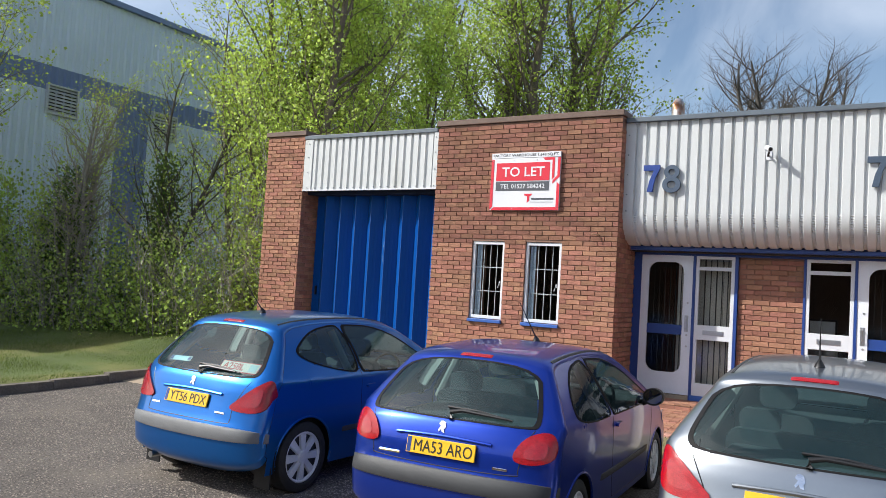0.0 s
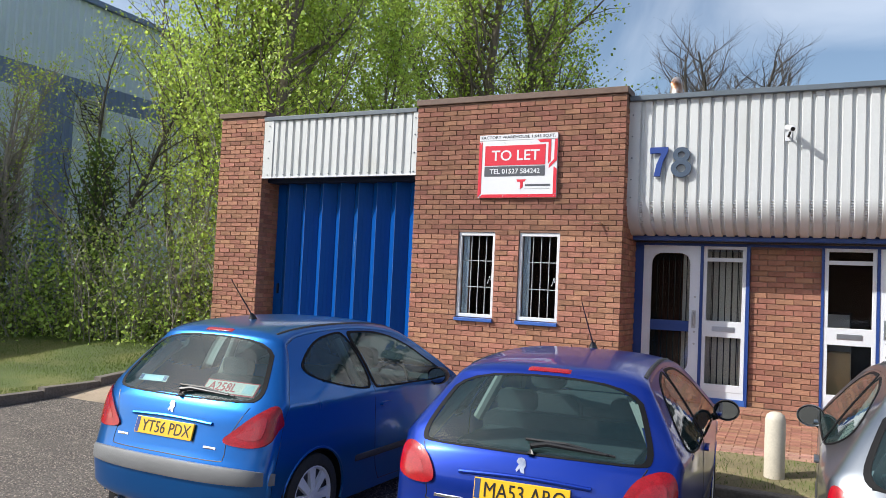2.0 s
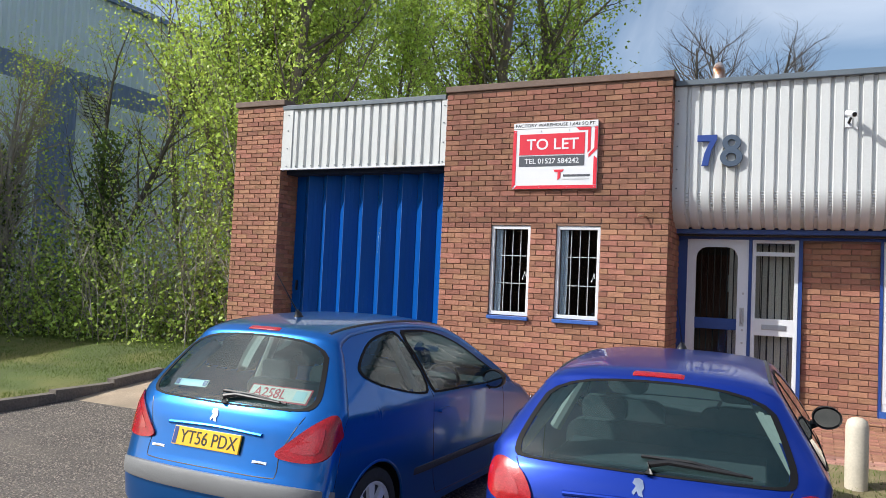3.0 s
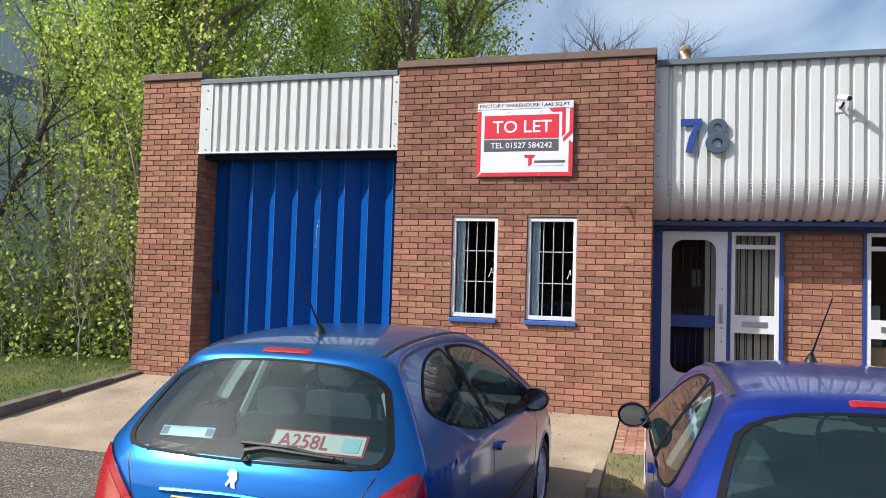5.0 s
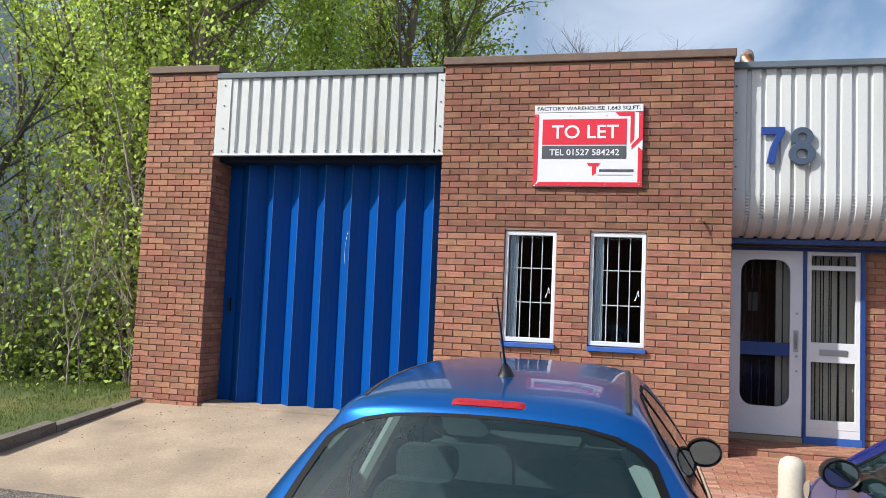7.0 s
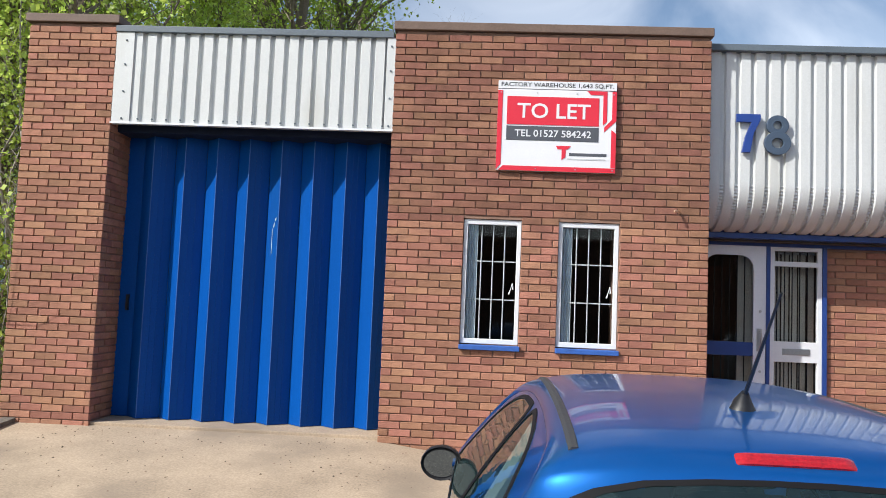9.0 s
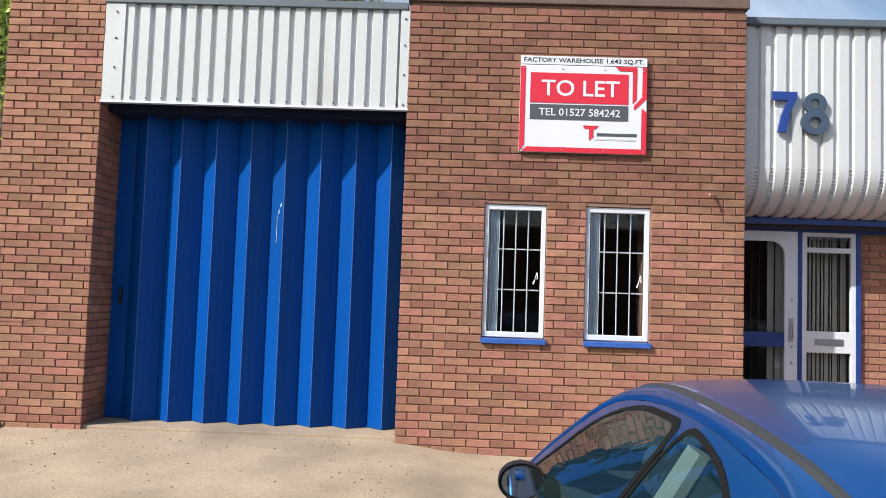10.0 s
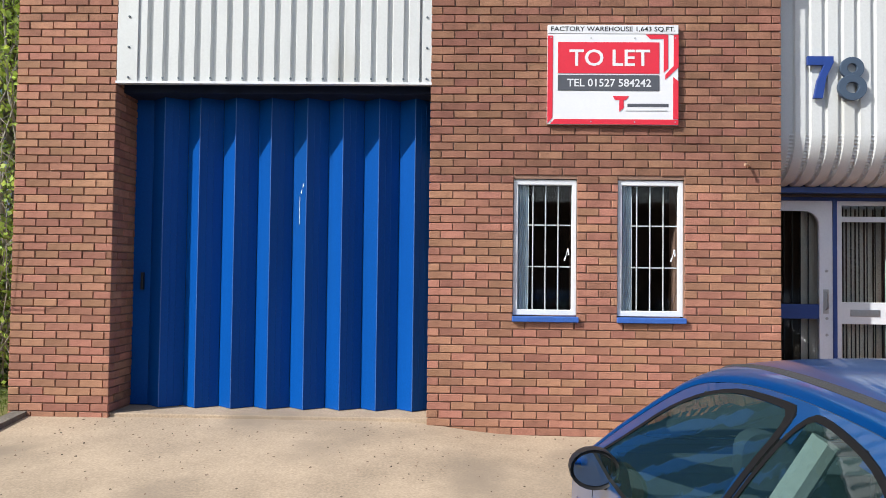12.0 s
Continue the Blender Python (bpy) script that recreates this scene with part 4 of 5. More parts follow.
def car(spec, label, x, y, rz, z=0.0):
    sh = Shell(spec["prof"], spec["half"], spec["waist"], spec["tumble"])
    paint = spec["paint"]
    c = thing("parked_car", label, "car", x, y, z, rz, group="parked cars")
    L, fr, rr, R = sh.length, spec["axles"][1], spec["axles"][0], spec["wheel"]
    arch = R + 0.045
    sides, glass_sides = spec["side_windows"], [chaikin(p, 2) for p in spec["side_windows"]]
    rear, screen = chaikin(spec["rear_glass"]), chaikin(spec["screen"])
    shrink = lambda poly, k: [((a - ca) * k + ca, (b - cb) * k + cb) for ca, cb in [(sum(p[0] for p in poly) / len(poly), sum(p[1] for p in poly) / len(poly))] for a, b in poly]
    cut_sides, cut_rear, cut_screen = [shrink(p, 0.95) for p in glass_sides], shrink(rear, 0.965), shrink(screen, 0.95)
    # skin over the top, from bumper to bumper
    g = G()
    n = len(sh.p)
    us = [math.sin(math.pi / 2 * k / 16) for k in range(-16, 17)]
    vs = [sh.at(u * sh.w[i] * 0.99999, i) for i in range(n) for u in us]
    m = len(us)
    fs = []
    for i in range(n - 1):
        for k in range(m - 1):
            f = (i * m + k, i * m + k + 1, (i + 1) * m + k + 1, (i + 1) * m + k)
            cx = sum(vs[q][0] for q in f) / 4
            py, pz = (sh.p[i] + sh.p[i + 1]) / 2
            if i < sh.top and inside(cx, pz, cut_rear):
                continue
            if i > sh.top and inside(cx, py, cut_screen):
                continue
            fs.append(f)
    g.add(vs, fs)
    # flanks, woven from their outline in to a spine
    low = [(sh.e[-1][0] + (sh.e[0][0] - sh.e[-1][0]) * k / 90, 0.21) for k in range(1, 91)]
    outline = [tuple(q) for q in sh.e] + low
    K = 26
    for sign in (-1, 1):
        vs, fs, N = [], [], len(outline)
        for k in range(K + 1):
            t = k / K
            for a, b in outline:
                sy = min(max(a, 0.75), L - 0.9)
                yy, zz = a + (sy - a) * t, b + (0.66 - b) * t
                for ay in (rr, fr):
                    rad = math.hypot(yy - ay, zz - R)
                    if abs(rad - arch) < 0.016 and rad > 0:
                        yy, zz = ay + (yy - ay) * arch / rad, R + (zz - R) * arch / rad
                vs.append((sign * sh.flank(yy, zz), yy, zz))
        for k in range(K):
            for i in range(N):
                j = (i + 1) % N
                f = (k * N + i, k * N + j, (k + 1) * N + j, (k + 1) * N + i)
                cy, cz = sum(vs[q][1] for q in f) / 4, sum(vs[q][2] for q in f) / 4
                if any(math.hypot(cy - ay, cz - R) < arch - 0.002 for ay in (rr, fr)) or any(inside(cy, cz, p) for p in cut_sides):
                    continue
                fs.append(f)
        g.add(vs, fs)
    me = bpy.data.meshes.new("body")
    me.from_pydata(g.v, [], g.f)
    bm = bmesh.new()
    bm.from_mesh(me)
    bmesh.ops.remove_doubles(bm, verts=bm.verts, dist=0.0008)
    bmesh.ops.recalc_face_normals(bm, faces=bm.faces)
    bm.to_mesh(me)
    bm.free()
    me.materials.append(paint)
    me.shade_smooth()
    body = part("body", me, paint, c)
    part("underbody", bx(-sh.half + 0.14, sh.half - 0.14, 0.45, L - 0.3, 0.17, 0.26), BLACK, c)
    for sign in (-1, 1):
        fn = sh.side(sign)
        for ay in (rr, fr):
            arc = [(ay + arch * math.cos(radians(a)), R + arch * math.sin(radians(a))) for a in range(-12, 193, 8)]
            part("arch_lip", G().tube([fn(a, b, -0.004) for a, b in arc], [0.011] * len(arc), 6), paint, body, smooth=True)
            well = G().grid([[(sign * xx, ay + (arch + 0.01) * math.cos(radians(a)), R + (arch + 0.01) * math.sin(radians(a))) for a in range(-20, 201, 10)] for xx in (sh.half - 0.03, sh.half - 0.30)])
            part("wheel_well", well, BLACK, body)
            wheel(c, sign * (sh.half - 0.125), ay, R, sign)
        for poly in glass_sides:
            part("side_window", patch(fn, poly, 0.002, 0.004), CAR_GLASS, c).visible_shadow = False
            part("window_seal", frame_ring(fn, poly, 0.935, 0.005), SEAL, c)
        for seam in spec["seams"]:
            part("door_seam", line_on(fn, seam, 0.004, -0.002), BLACK, body)
        part("side_moulding", band(fn, rr + 0.45, fr - 0.42, 0.465, 0.52, 0.016, 24), spec["moulding"], c, smooth=True)
        hy, hz = spec["handle"]
        part("door_handle", patch(fn, chaikin([(hy, hz - 0.018), (hy + 0.17, hz - 0.014), (hy + 0.17, hz + 0.02), (hy, hz + 0.02)], 2), 0.028, 0.03), paint, c, smooth=True)
        # door mirror
        my, mz = spec["mirror"]
        out = spec["mirror_out"]
        w = sh.flank(my, mz)
        shell = [(sign * (w + a), my + b, mz + d) for a, b, d in ((-0.03, 0.02, -0.05), (0.04, 0.02, -0.02), (0.06, 0.01, 0.02))]
        mr = part("door_mirror", G().tube(shell, [0.03, 0.028, 0.03], 8), BLACK, c, "black door mirror", smooth=True)
        pod = [[(sign * (w + out + 0.095 * q * math.cos(a)), my + yy, mz + 0.03 + 0.078 * q * math.sin(a)) for a in [2 * math.pi * k / 20 for k in range(21)]] for yy, q in ((-0.04, 0.02), (-0.036, 0.86), (-0.05, 0.97), (-0.04, 1.0), (0.02, 0.97), (0.07, 0.75), (0.095, 0.4), (0.10, 0.05))]
        part("mirror_housing", G().grid(pod), spec["mirror_paint"], mr, smooth=True)
        part("mirror_glass", G().add([(sign * (w + out + 0.08 * math.cos(a)), my - 0.0405, mz + 0.03 + 0.062 * math.sin(a)) for a in [2 * math.pi * k / 20 for k in range(20)]], [tuple(range(20))]), MIRROR, mr, "clear mirror glass")
        # lamps at the back
        lamp = chaikin([(sign * a, b) for a, b in spec["lamp"]], 2)
        lp = part("tail_light", patch(sh.tail, lamp, 0.014, 0.02), LENS_RED, c, "red moulded tail light", smooth=True)
        inner = shrink(lamp, 0.55)
        part("reflector", patch(sh.tail, [(a, b - 0.015) for a, b in inner], 0.0165, 0.004), LENS_DARK, lp)
        part("roof_strip", line_on(sh.roof, [(sign * a, b) for a, b in spec["strip"]], 0.017, -0.011, 8), CHARCOAL, c, smooth=True)
        part("head_lamp", patch(fn, chaikin([(L - 0.55, 0.66), (L - 0.42, 0.62), (L - 0.36, 0.70), (L - 0.55, 0.78)], 2), 0.006), CHROME, c)
        seat(c, sign * 0.36, 1.95, 0.42, 0.50)
        part("pillar_trim", G().tube([(sign * (sh.flank(1.3, 0.98) - 0.06), 1.36, 0.9), (sign * (sh.flank(1.3, 1.36) - 0.06), 1.28, 1.36)], [0.04, 0.035], 8), SEAT_PALE, c)
        part("rear_trim", G().tube([(sign * (sh.flank(0.5, 0.98) - 0.09), 0.32, 0.95), (sign * (sh.flank(0.6, 1.3) - 0.11), 0.60, 1.30)], [0.045, 0.04], 8), SEAT_PALE, c)
    seat(c, 0.0, 1.12, 0.40, 1.16, head=False)
    for xx in (-0.38, 0.38):
        part("head_rest", G().prism(round_rect(-0.13, 0.13, 0, 0.15, 0.05, 4), lambda a, b, d: (xx + a, 1.13 + d, 1.0 + b), 0.09), SEAT, c, smooth=True)
    part("parcel_shelf", bx(-0.52, 0.52, 0.42, 1.0, 0.90, 0.925), SEAT, c, bevel=0.008)
    dash = [(2.75, 0.55), (2.62, 0.62), (2.60, 0.86), (2.68, 0.93), (2.95, 0.95)]
    part("dashboard", G().grid([[(xx, a, b) for a, b in dash] for xx in (-0.68, 0.68)]), SEAT, c)
    a0 = [2 * math.pi * k / 22 for k in range(23)]
    part("steering_wheel", G().tube([(0.36 + 0.17 * math.cos(a), 2.42 + 0.06 * math.sin(a), 0.92 + 0.16 * math.sin(a)) for a in a0], [0.015] * 23, 6).tube([(0.2, 2.42, 0.92), (0.52, 2.42, 0.92)], [0.03, 0.03], 6), BLACK, c, smooth=True)
    # back of the car
    part("rear_window", patch(sh.tail, rear, 0.002, 0.004), CAR_GLASS, c).visible_shadow = False
    part("window_seal", frame_ring(sh.tail, rear, 0.95, 0.004), SEAL, c)
    part("windscreen", patch(sh.roof, screen, 0.002, 0.004), CAR_GLASS, c).visible_shadow = False
    part("screen_seal", frame_ring(sh.roof, screen, 0.93, 0.004), SEAL, c)
    b0, b1 = spec["strip_z"]
    hw = sh.half - 0.02
    part("bumper_strip", band(sh.tail, -hw, hw, b0, b1, 0.028, bow=0.012), spec["strip_mat"], c, "dark rubbing strip across the bumper", smooth=True)
    hi = spec["high_lamp"]
    if spec.get("flaps"):
        for sign in (-1, 1):
            part("mud_flap", bx(sign * (sh.half - 0.14) - 0.09, sign * (sh.half - 0.14) + 0.09, rr - R - 0.075, rr - R - 0.065, 0.09, 0.30), BLACK, c, "black rubber mud flap")
    part("brake_light", band(sh.tail, -0.135, 0.135, hi - 0.004, hi + 0.017, 0.012, 16), LENS_DARK, c, "red high-level brake light", smooth=True)
    # tailgate shut lines
    for seam in spec["tail_seams"]:
        part("tailgate_seam", line_on(sh.tail, seam, 0.0045, -0.002), BLACK, body)
    # number plate
    pz = spec["plate_z"]
    p0, p1 = Vector(sh.tail(0, pz - 0.05)), Vector(sh.tail(0, pz + 0.05))
    tilt = math.degrees(math.atan2(p1.y - p0.y, p1.z - p0.z))
    pm = Matrix.Translation((spec["plate_x"], sh.tail(0, pz)[1] - 0.012, pz)) @ pose(0, 0, 0, -tilt, 0, 0)
    pl = part("number_plate", bx(-0.26, 0.26, -0.006, 0.008, -0.056, 0.056), PLATE_Y, c, "yellow number plate with black characters", bevel=0.003)
    pl.matrix_local = pm
    if spec["plate"]:
        lettering("lettering", spec["plate"], BLACK, pl, 0.44, 0.078, pose(0.02, -0.0075, 0, 90, 0, 0), bold=0.0)
        part("side_band", bx(-0.255, -0.225, -0.0075, -0.005, -0.05, 0.05), BLUE_TRIM, pl)
    ledge = [(-0.36, pz + 0.068), (0.0, pz + 0.078), (0.36, pz + 0.068)]
    part("plate_ledge", G().tube([sh.tail(a, b, 0.006) for a, b in smooth_path(ledge)], [0.012] * len(smooth_path(ledge)), 8), paint, c, smooth=True)
    # chrome emblem as a plain shape
    ez = spec["emblem_z"]
    em = [(-0.02, 0.045), (0.0, 0.05), (0.02, 0.04), (0.03, 0.0), (0.02, -0.02), (0.028, -0.05), (0.005, -0.045), (-0.005, -0.02), (-0.02, -0.045), (-0.03, -0.03), (-0.012, 0.005), (-0.03, 0.02)]
    part("emblem", patch(sh.tail, [(a * 0.9 - 0.02, b * 0.75 + ez) for a, b in em], 0.006, 0.006), CHROME, c, "small chrome emblem")
    for xa, xb in spec["name_bars"]:
        zb = spec["name_z"]
        part("name_bar", patch(sh.tail, [(xa, zb), (xb, zb), (xb, zb + 0.016), (xa, zb + 0.016)], 0.004, 0.004), CHROME, c)
    # wiper
    wz = spec["rear_glass"][0][1]
    wp = part("wiper", G().tube([sh.tail(*q) for q in ((0.02, wz - 0.01, 0.012), (0.02, wz + 0.02, 0.03), (0.10, wz + 0.035, 0.03), (0.42, wz + 0.03, 0.02))], [0.022, 0.018, 0.013, 0.008], 8), BLACK, c, "black rear wiper", smooth=True)
    part("blade", G().tube([sh.tail(*q) for q in ((-0.02, wz + 0.052, 0.018), (0.2, wz + 0.05, 0.018), (0.46, wz + 0.03, 0.014))], [0.009, 0.011, 0.007], 6), BLACK, wp)
    # aerial
    ay = spec["aerial_y"]
    b = Vector(sh.roof(0, ay))
    an = part("aerial", G().tube([b + Vector((0, 0, -0.005)), b + Vector((0, -0.004, 0.02)), b + Vector((0, -0.02, 0.045))], [0.036, 0.024, 0.010], 12), BLACK, c, "black roof aerial", smooth=True)
    lean = spec["aerial_lean"]
    part("whip", G().tube([b + Vector((0, -0.02, 0.04)), b + Vector((0, -0.02 - lean * 0.55, 0.04 + spec["aerial_h"]))], [0.0055, 0.003], 6), BLACK, an)
    if spec.get("trade"):
        tp = part("trade_plate", bx(-0.235, 0.235, -0.006, 0, -0.056, 0.056), SIGN_RED, c, "white trade plate edged in red on the shelf")
        tp.matrix_local = pose(0.24, 0.385, 1.035, -42, 0, 0)
        part("face", bx(-0.225, 0.225, -0.009, -0.006, -0.047, 0.047), PAPER, tp)
        lettering("lettering", "A258L", SIGN_RED, tp, 0.25, 0.072, pose(-0.07, -0.0105, 0, 90, 0, 0))
        part("tax_note", bx(0.12, 0.205, -0.011, -0.009, -0.035, 0.035), STICKER, tp)
        st = part("sticker", patch(sh.tail, [(-0.47, 1.06), (-0.19, 1.06), (-0.19, 1.10), (-0.47, 1.10)], -0.004, 0.001), STICKER, c, "pale blue strip sticker inside the glass")
        for xa in (-0.465, -0.23):
            part("mark", patch(sh.tail, [(xa, 1.065), (xa + 0.035, 1.065), (xa + 0.035, 1.095), (xa, 1.095)], -0.002, 0.001), NUM_BLUE, st)
    if spec.get("fog"):
        part("fog_light", patch(sh.tail, chaikin([(-0.08, 0.26), (0.08, 0.26), (0.09, 0.31), (-0.09, 0.31)], 1), 0.012, 0.014), LENS_RED, c, "red fog light")
    part("exhaust", G().tube([(-0.45, 0.06, 0.22), (-0.45, 0.3, 0.22)], [0.028, 0.028], 10), STEEL, c)
    return c


def car_paint(name, col, metal):
    return mat(name, col, 0.30, metal, var=0.05, scale=1.0, bump=0, coat=0.65, fine=0.2)


HATCH = dict(mirror_out=0.065,
    prof=[(0.14, 0.20), (0.03, 0.27), (0.0, 0.40), (0.0, 0.56), (0.03, 0.66), (0.065, 0.78), (0.10, 0.90), (0.145, 0.985), (0.29, 1.16), (0.44, 1.325), (0.49, 1.385), (0.60, 1.425), (0.95, 1.465),
          (1.45, 1.478), (1.9, 1.455), (2.25, 1.385), (2.65, 1.18), (3.0, 0.985), (3.4, 0.885), (3.75, 0.77), (3.97, 0.60), (4.03, 0.42), (3.98, 0.20)],
    half=0.825, waist=0.95, tumble=0.55, axles=(0.66, 3.20), wheel=0.305,
    side_windows=[[(0.60, 1.17), (0.70, 1.245), (0.92, 1.345), (1.20, 1.385), (1.34, 1.385), (1.39, 1.20), (1.385, 0.99), (1.24, 0.99), (0.98, 1.035), (0.72, 1.10)],
                  [(1.36, 1.385), (1.50, 1.388), (1.85, 1.375), (2.20, 1.28), (2.50, 1.10), (2.82, 0.945), (2.5, 0.962), (1.50, 0.98), (1.40, 0.985), (1.40, 1.2)]],
    rear_glass=[(-0.56, 0.985), (0.0, 0.968), (0.56, 0.985), (0.665, 1.04), (0.61, 1.19), (0.53, 1.345), (0.0, 1.365), (-0.53, 1.345), (-0.61, 1.19), (-0.665, 1.04)],
    screen=[(-0.60, 2.33), (0.60, 2.33), (0.70, 2.92), (0.0, 2.98), (-0.70, 2.92)],
    seams=[[(1.36, 1.36), (1.40, 0.97), (1.40, 0.70), (1.44, 0.42), (1.52, 0.27)], [(2.70, 0.96), (2.75, 0.75), (2.72, 0.5), (2.66, 0.27)], [(1.52, 0.27), (2.1, 0.262), (2.66, 0.27)]],
    handle=(1.47, 0.86), mirror=(2.40, 0.985), lamp=[(0.44, 0.74), (0.55, 0.83), (0.68, 0.95), (0.765, 1.035), (0.795, 1.0), (0.795, 0.86), (0.77, 0.76), (0.64, 0.725)],
    strip=[(0.465, 0.56), (0.46, 1.0), (0.455, 1.5), (0.45, 2.0), (0.445, 2.25)], strip_z=(0.475, 0.60), high_lamp=1.388,
    tail_seams=[[(-0.60, 0.985), (-0.56, 0.90), (-0.50, 0.76), (-0.50, 0.655), (-0.44, 0.625), (0.0, 0.62), (0.44, 0.625), (0.50, 0.655), (0.50, 0.76), (0.56, 0.90), (0.60, 0.985)]],
    plate_z=0.775, plate_x=-0.03, emblem_z=0.91, name_bars=[(-0.47, -0.36), (0.33, 0.43)], name_z=0.69, aerial_y=0.86, aerial_lean=0.45, aerial_h=0.26)


def raised(z):
    return z if z < 0.8 else 0.8 + (z - 0.8) * 1.06


HATCH["prof"] = [(a, raised(b)) for a, b in HATCH["prof"]]
HATCH["side_windows"] = [[(a, raised(b)) for a, b in w] for w in HATCH["side_windows"]]
for k in ("rear_glass", "lamp"):
    HATCH[k] = [(a, raised(b)) for a, b in HATCH[k]]
for k in ("high_lamp", "emblem_z"):
    HATCH[k] = raised(HATCH[k])
A = dict(HATCH, paint=car_paint("bright blue car paint", (0.002, 0.13, 0.46), 0.75), moulding=CHARCOAL, mirror_paint=BLACK, strip_mat=mat("grey strip", (0.16, 0.165, 0.17), 0.5, bump=0.2, bscale=300), plate="YT56 PDX", trade=True, flaps=True)
ROUND = dict(HATCH, mirror_out=0.105,
    prof=[(0.15, 0.20), (0.04, 0.26), (0.0, 0.38), (0.0, 0.55), (0.03, 0.64), (0.05, 0.78), (0.09, 0.90), (0.14, 0.975), (0.30, 1.15), (0.46, 1.30), (0.53, 1.36), (0.66, 1.395), (1.0, 1.425),
          (1.45, 1.435), (1.9, 1.405), (2.2, 1.345), (2.55, 1.16), (2.9, 0.97), (3.3, 0.87), (3.6, 0.75), (3.78, 0.58), (3.83, 0.42), (3.78, 0.20)],
    half=0.812, waist=0.93, axles=(0.64, 3.08), wheel=0.285,
    rear_glass=[(-0.60, 0.96), (0.0, 0.945), (0.60, 0.96), (0.655, 1.01), (0.60, 1.17), (0.525, 1.315), (0.0, 1.34), (-0.525, 1.315), (-0.60, 1.17), (-0.655, 1.01)],
    side_windows=[[(0.58, 1.02), (0.68, 1.16), (0.90, 1.295), (1.18, 1.34), (1.31, 1.34), (1.36, 1.16), (1.35, 0.93), (1.18, 0.925), (0.85, 0.935), (0.62, 0.96)],
                  [(1.33, 1.34), (1.47, 1.343), (1.80, 1.33), (2.13, 1.24), (2.42, 1.07), (2.72, 0.905), (2.4, 0.915), (1.47, 0.92), (1.37, 0.93), (1.37, 1.16)]],
    lamp=[(0.49, 0.755), (0.56, 0.90), (0.68, 0.975), (0.76, 0.98), (0.775, 0.88), (0.755, 0.775), (0.62, 0.735)], strip_z=(0.50, 0.63), high_lamp=1.355,
    tail_seams=[[(-0.62, 0.97), (-0.57, 0.86), (-0.55, 0.70), (-0.5, 0.66), (0.0, 0.645), (0.5, 0.66), (0.55, 0.70), (0.57, 0.86), (0.62, 0.97)]],
    plate_z=0.76, plate_x=0.0, emblem_z=0.895, name_bars=[(-0.50, -0.32), (0.38, 0.48)], name_z=0.68, aerial_y=1.75, aerial_lean=0.75, aerial_h=0.30,
    strip=[(0.525, 0.66), (0.515, 1.0), (0.505, 1.5), (0.495, 2.0), (0.49, 2.15)], seams=HATCH["seams"], mirror=(2.38, 0.955), handle=(1.46, 0.84))
B = dict(ROUND, paint=car_paint("royal blue car paint", (0.006, 0.040, 0.36), 0.7), moulding=CHARCOAL, mirror_paint=BLACK, strip_mat=CHARCOAL, plate="MA53 ARO", fog=True)
C = dict(HATCH, paint=car_paint("silver car paint", (0.32, 0.345, 0.37), 0.95), moulding=CHARCOAL, mirror_paint=car_paint("silver mirror paint", (0.32, 0.345, 0.37), 0.95), strip_mat=mat("silver strip", (0.5, 0.54, 0.58), 0.4), plate="", aerial_y=0.80, aerial_lean=0.0)
car(A, "bright blue three-door hatchback with a trade plate behind the glass", -5.21, 4.60, -0.7)
car(B, "royal blue rounded three-door hatchback", -2.64, 4.52, 3.0)
car(C, "silver hatchback with a dark rear window", -0.42, 4.52, 0.0)


# ---- trees and undergrowth ----
def leaf_mesh(name, pts, size, rng, fold=0.35):
    """One mesh of many small folded leaves at points."""
    n = len(pts)
    d = rng.normal(size=(n, 3))
    d[:, 2] -= 0.35
    d /= np.linalg.norm(d, axis=1)[:, None]
    s = np.cross(d, rng.normal(size=(n, 3)))
    s /= np.linalg.norm(s, axis=1)[:, None]
    up = np.cross(d, s)
    k = size * rng.uniform(0.6, 1.25, (n, 1))
    base, tip = pts, pts + d * k
    mid = pts + d * k * 0.42
    a, b = mid + s * k * 0.40 + up * k * fold * 0.3, mid - s * k * 0.40 + up * k * fold * 0.3
    co = np.stack([base, a, tip, b], 1).reshape(-1, 3)
    me = bpy.data.meshes.new(name)
    me.vertices.add(4 * n)
    me.vertices.foreach_set("co", co.ravel().astype(np.float32))
    idx = np.arange(4 * n).reshape(n, 4)
    tri = np.concatenate([idx[:, [0, 1, 2]], idx[:, [0, 2, 3]]], 1).reshape(-1, 3)
    me.loops.add(tri.size)
    me.loops.foreach_set("vertex_index", tri.ravel().astype(np.int32))
    me.polygons.add(len(tri))
    me.polygons.foreach_set("loop_start", np.arange(0, tri.size, 3, dtype=np.int32))
    me.update(calc_edges=True)
    me.validate()
    return me


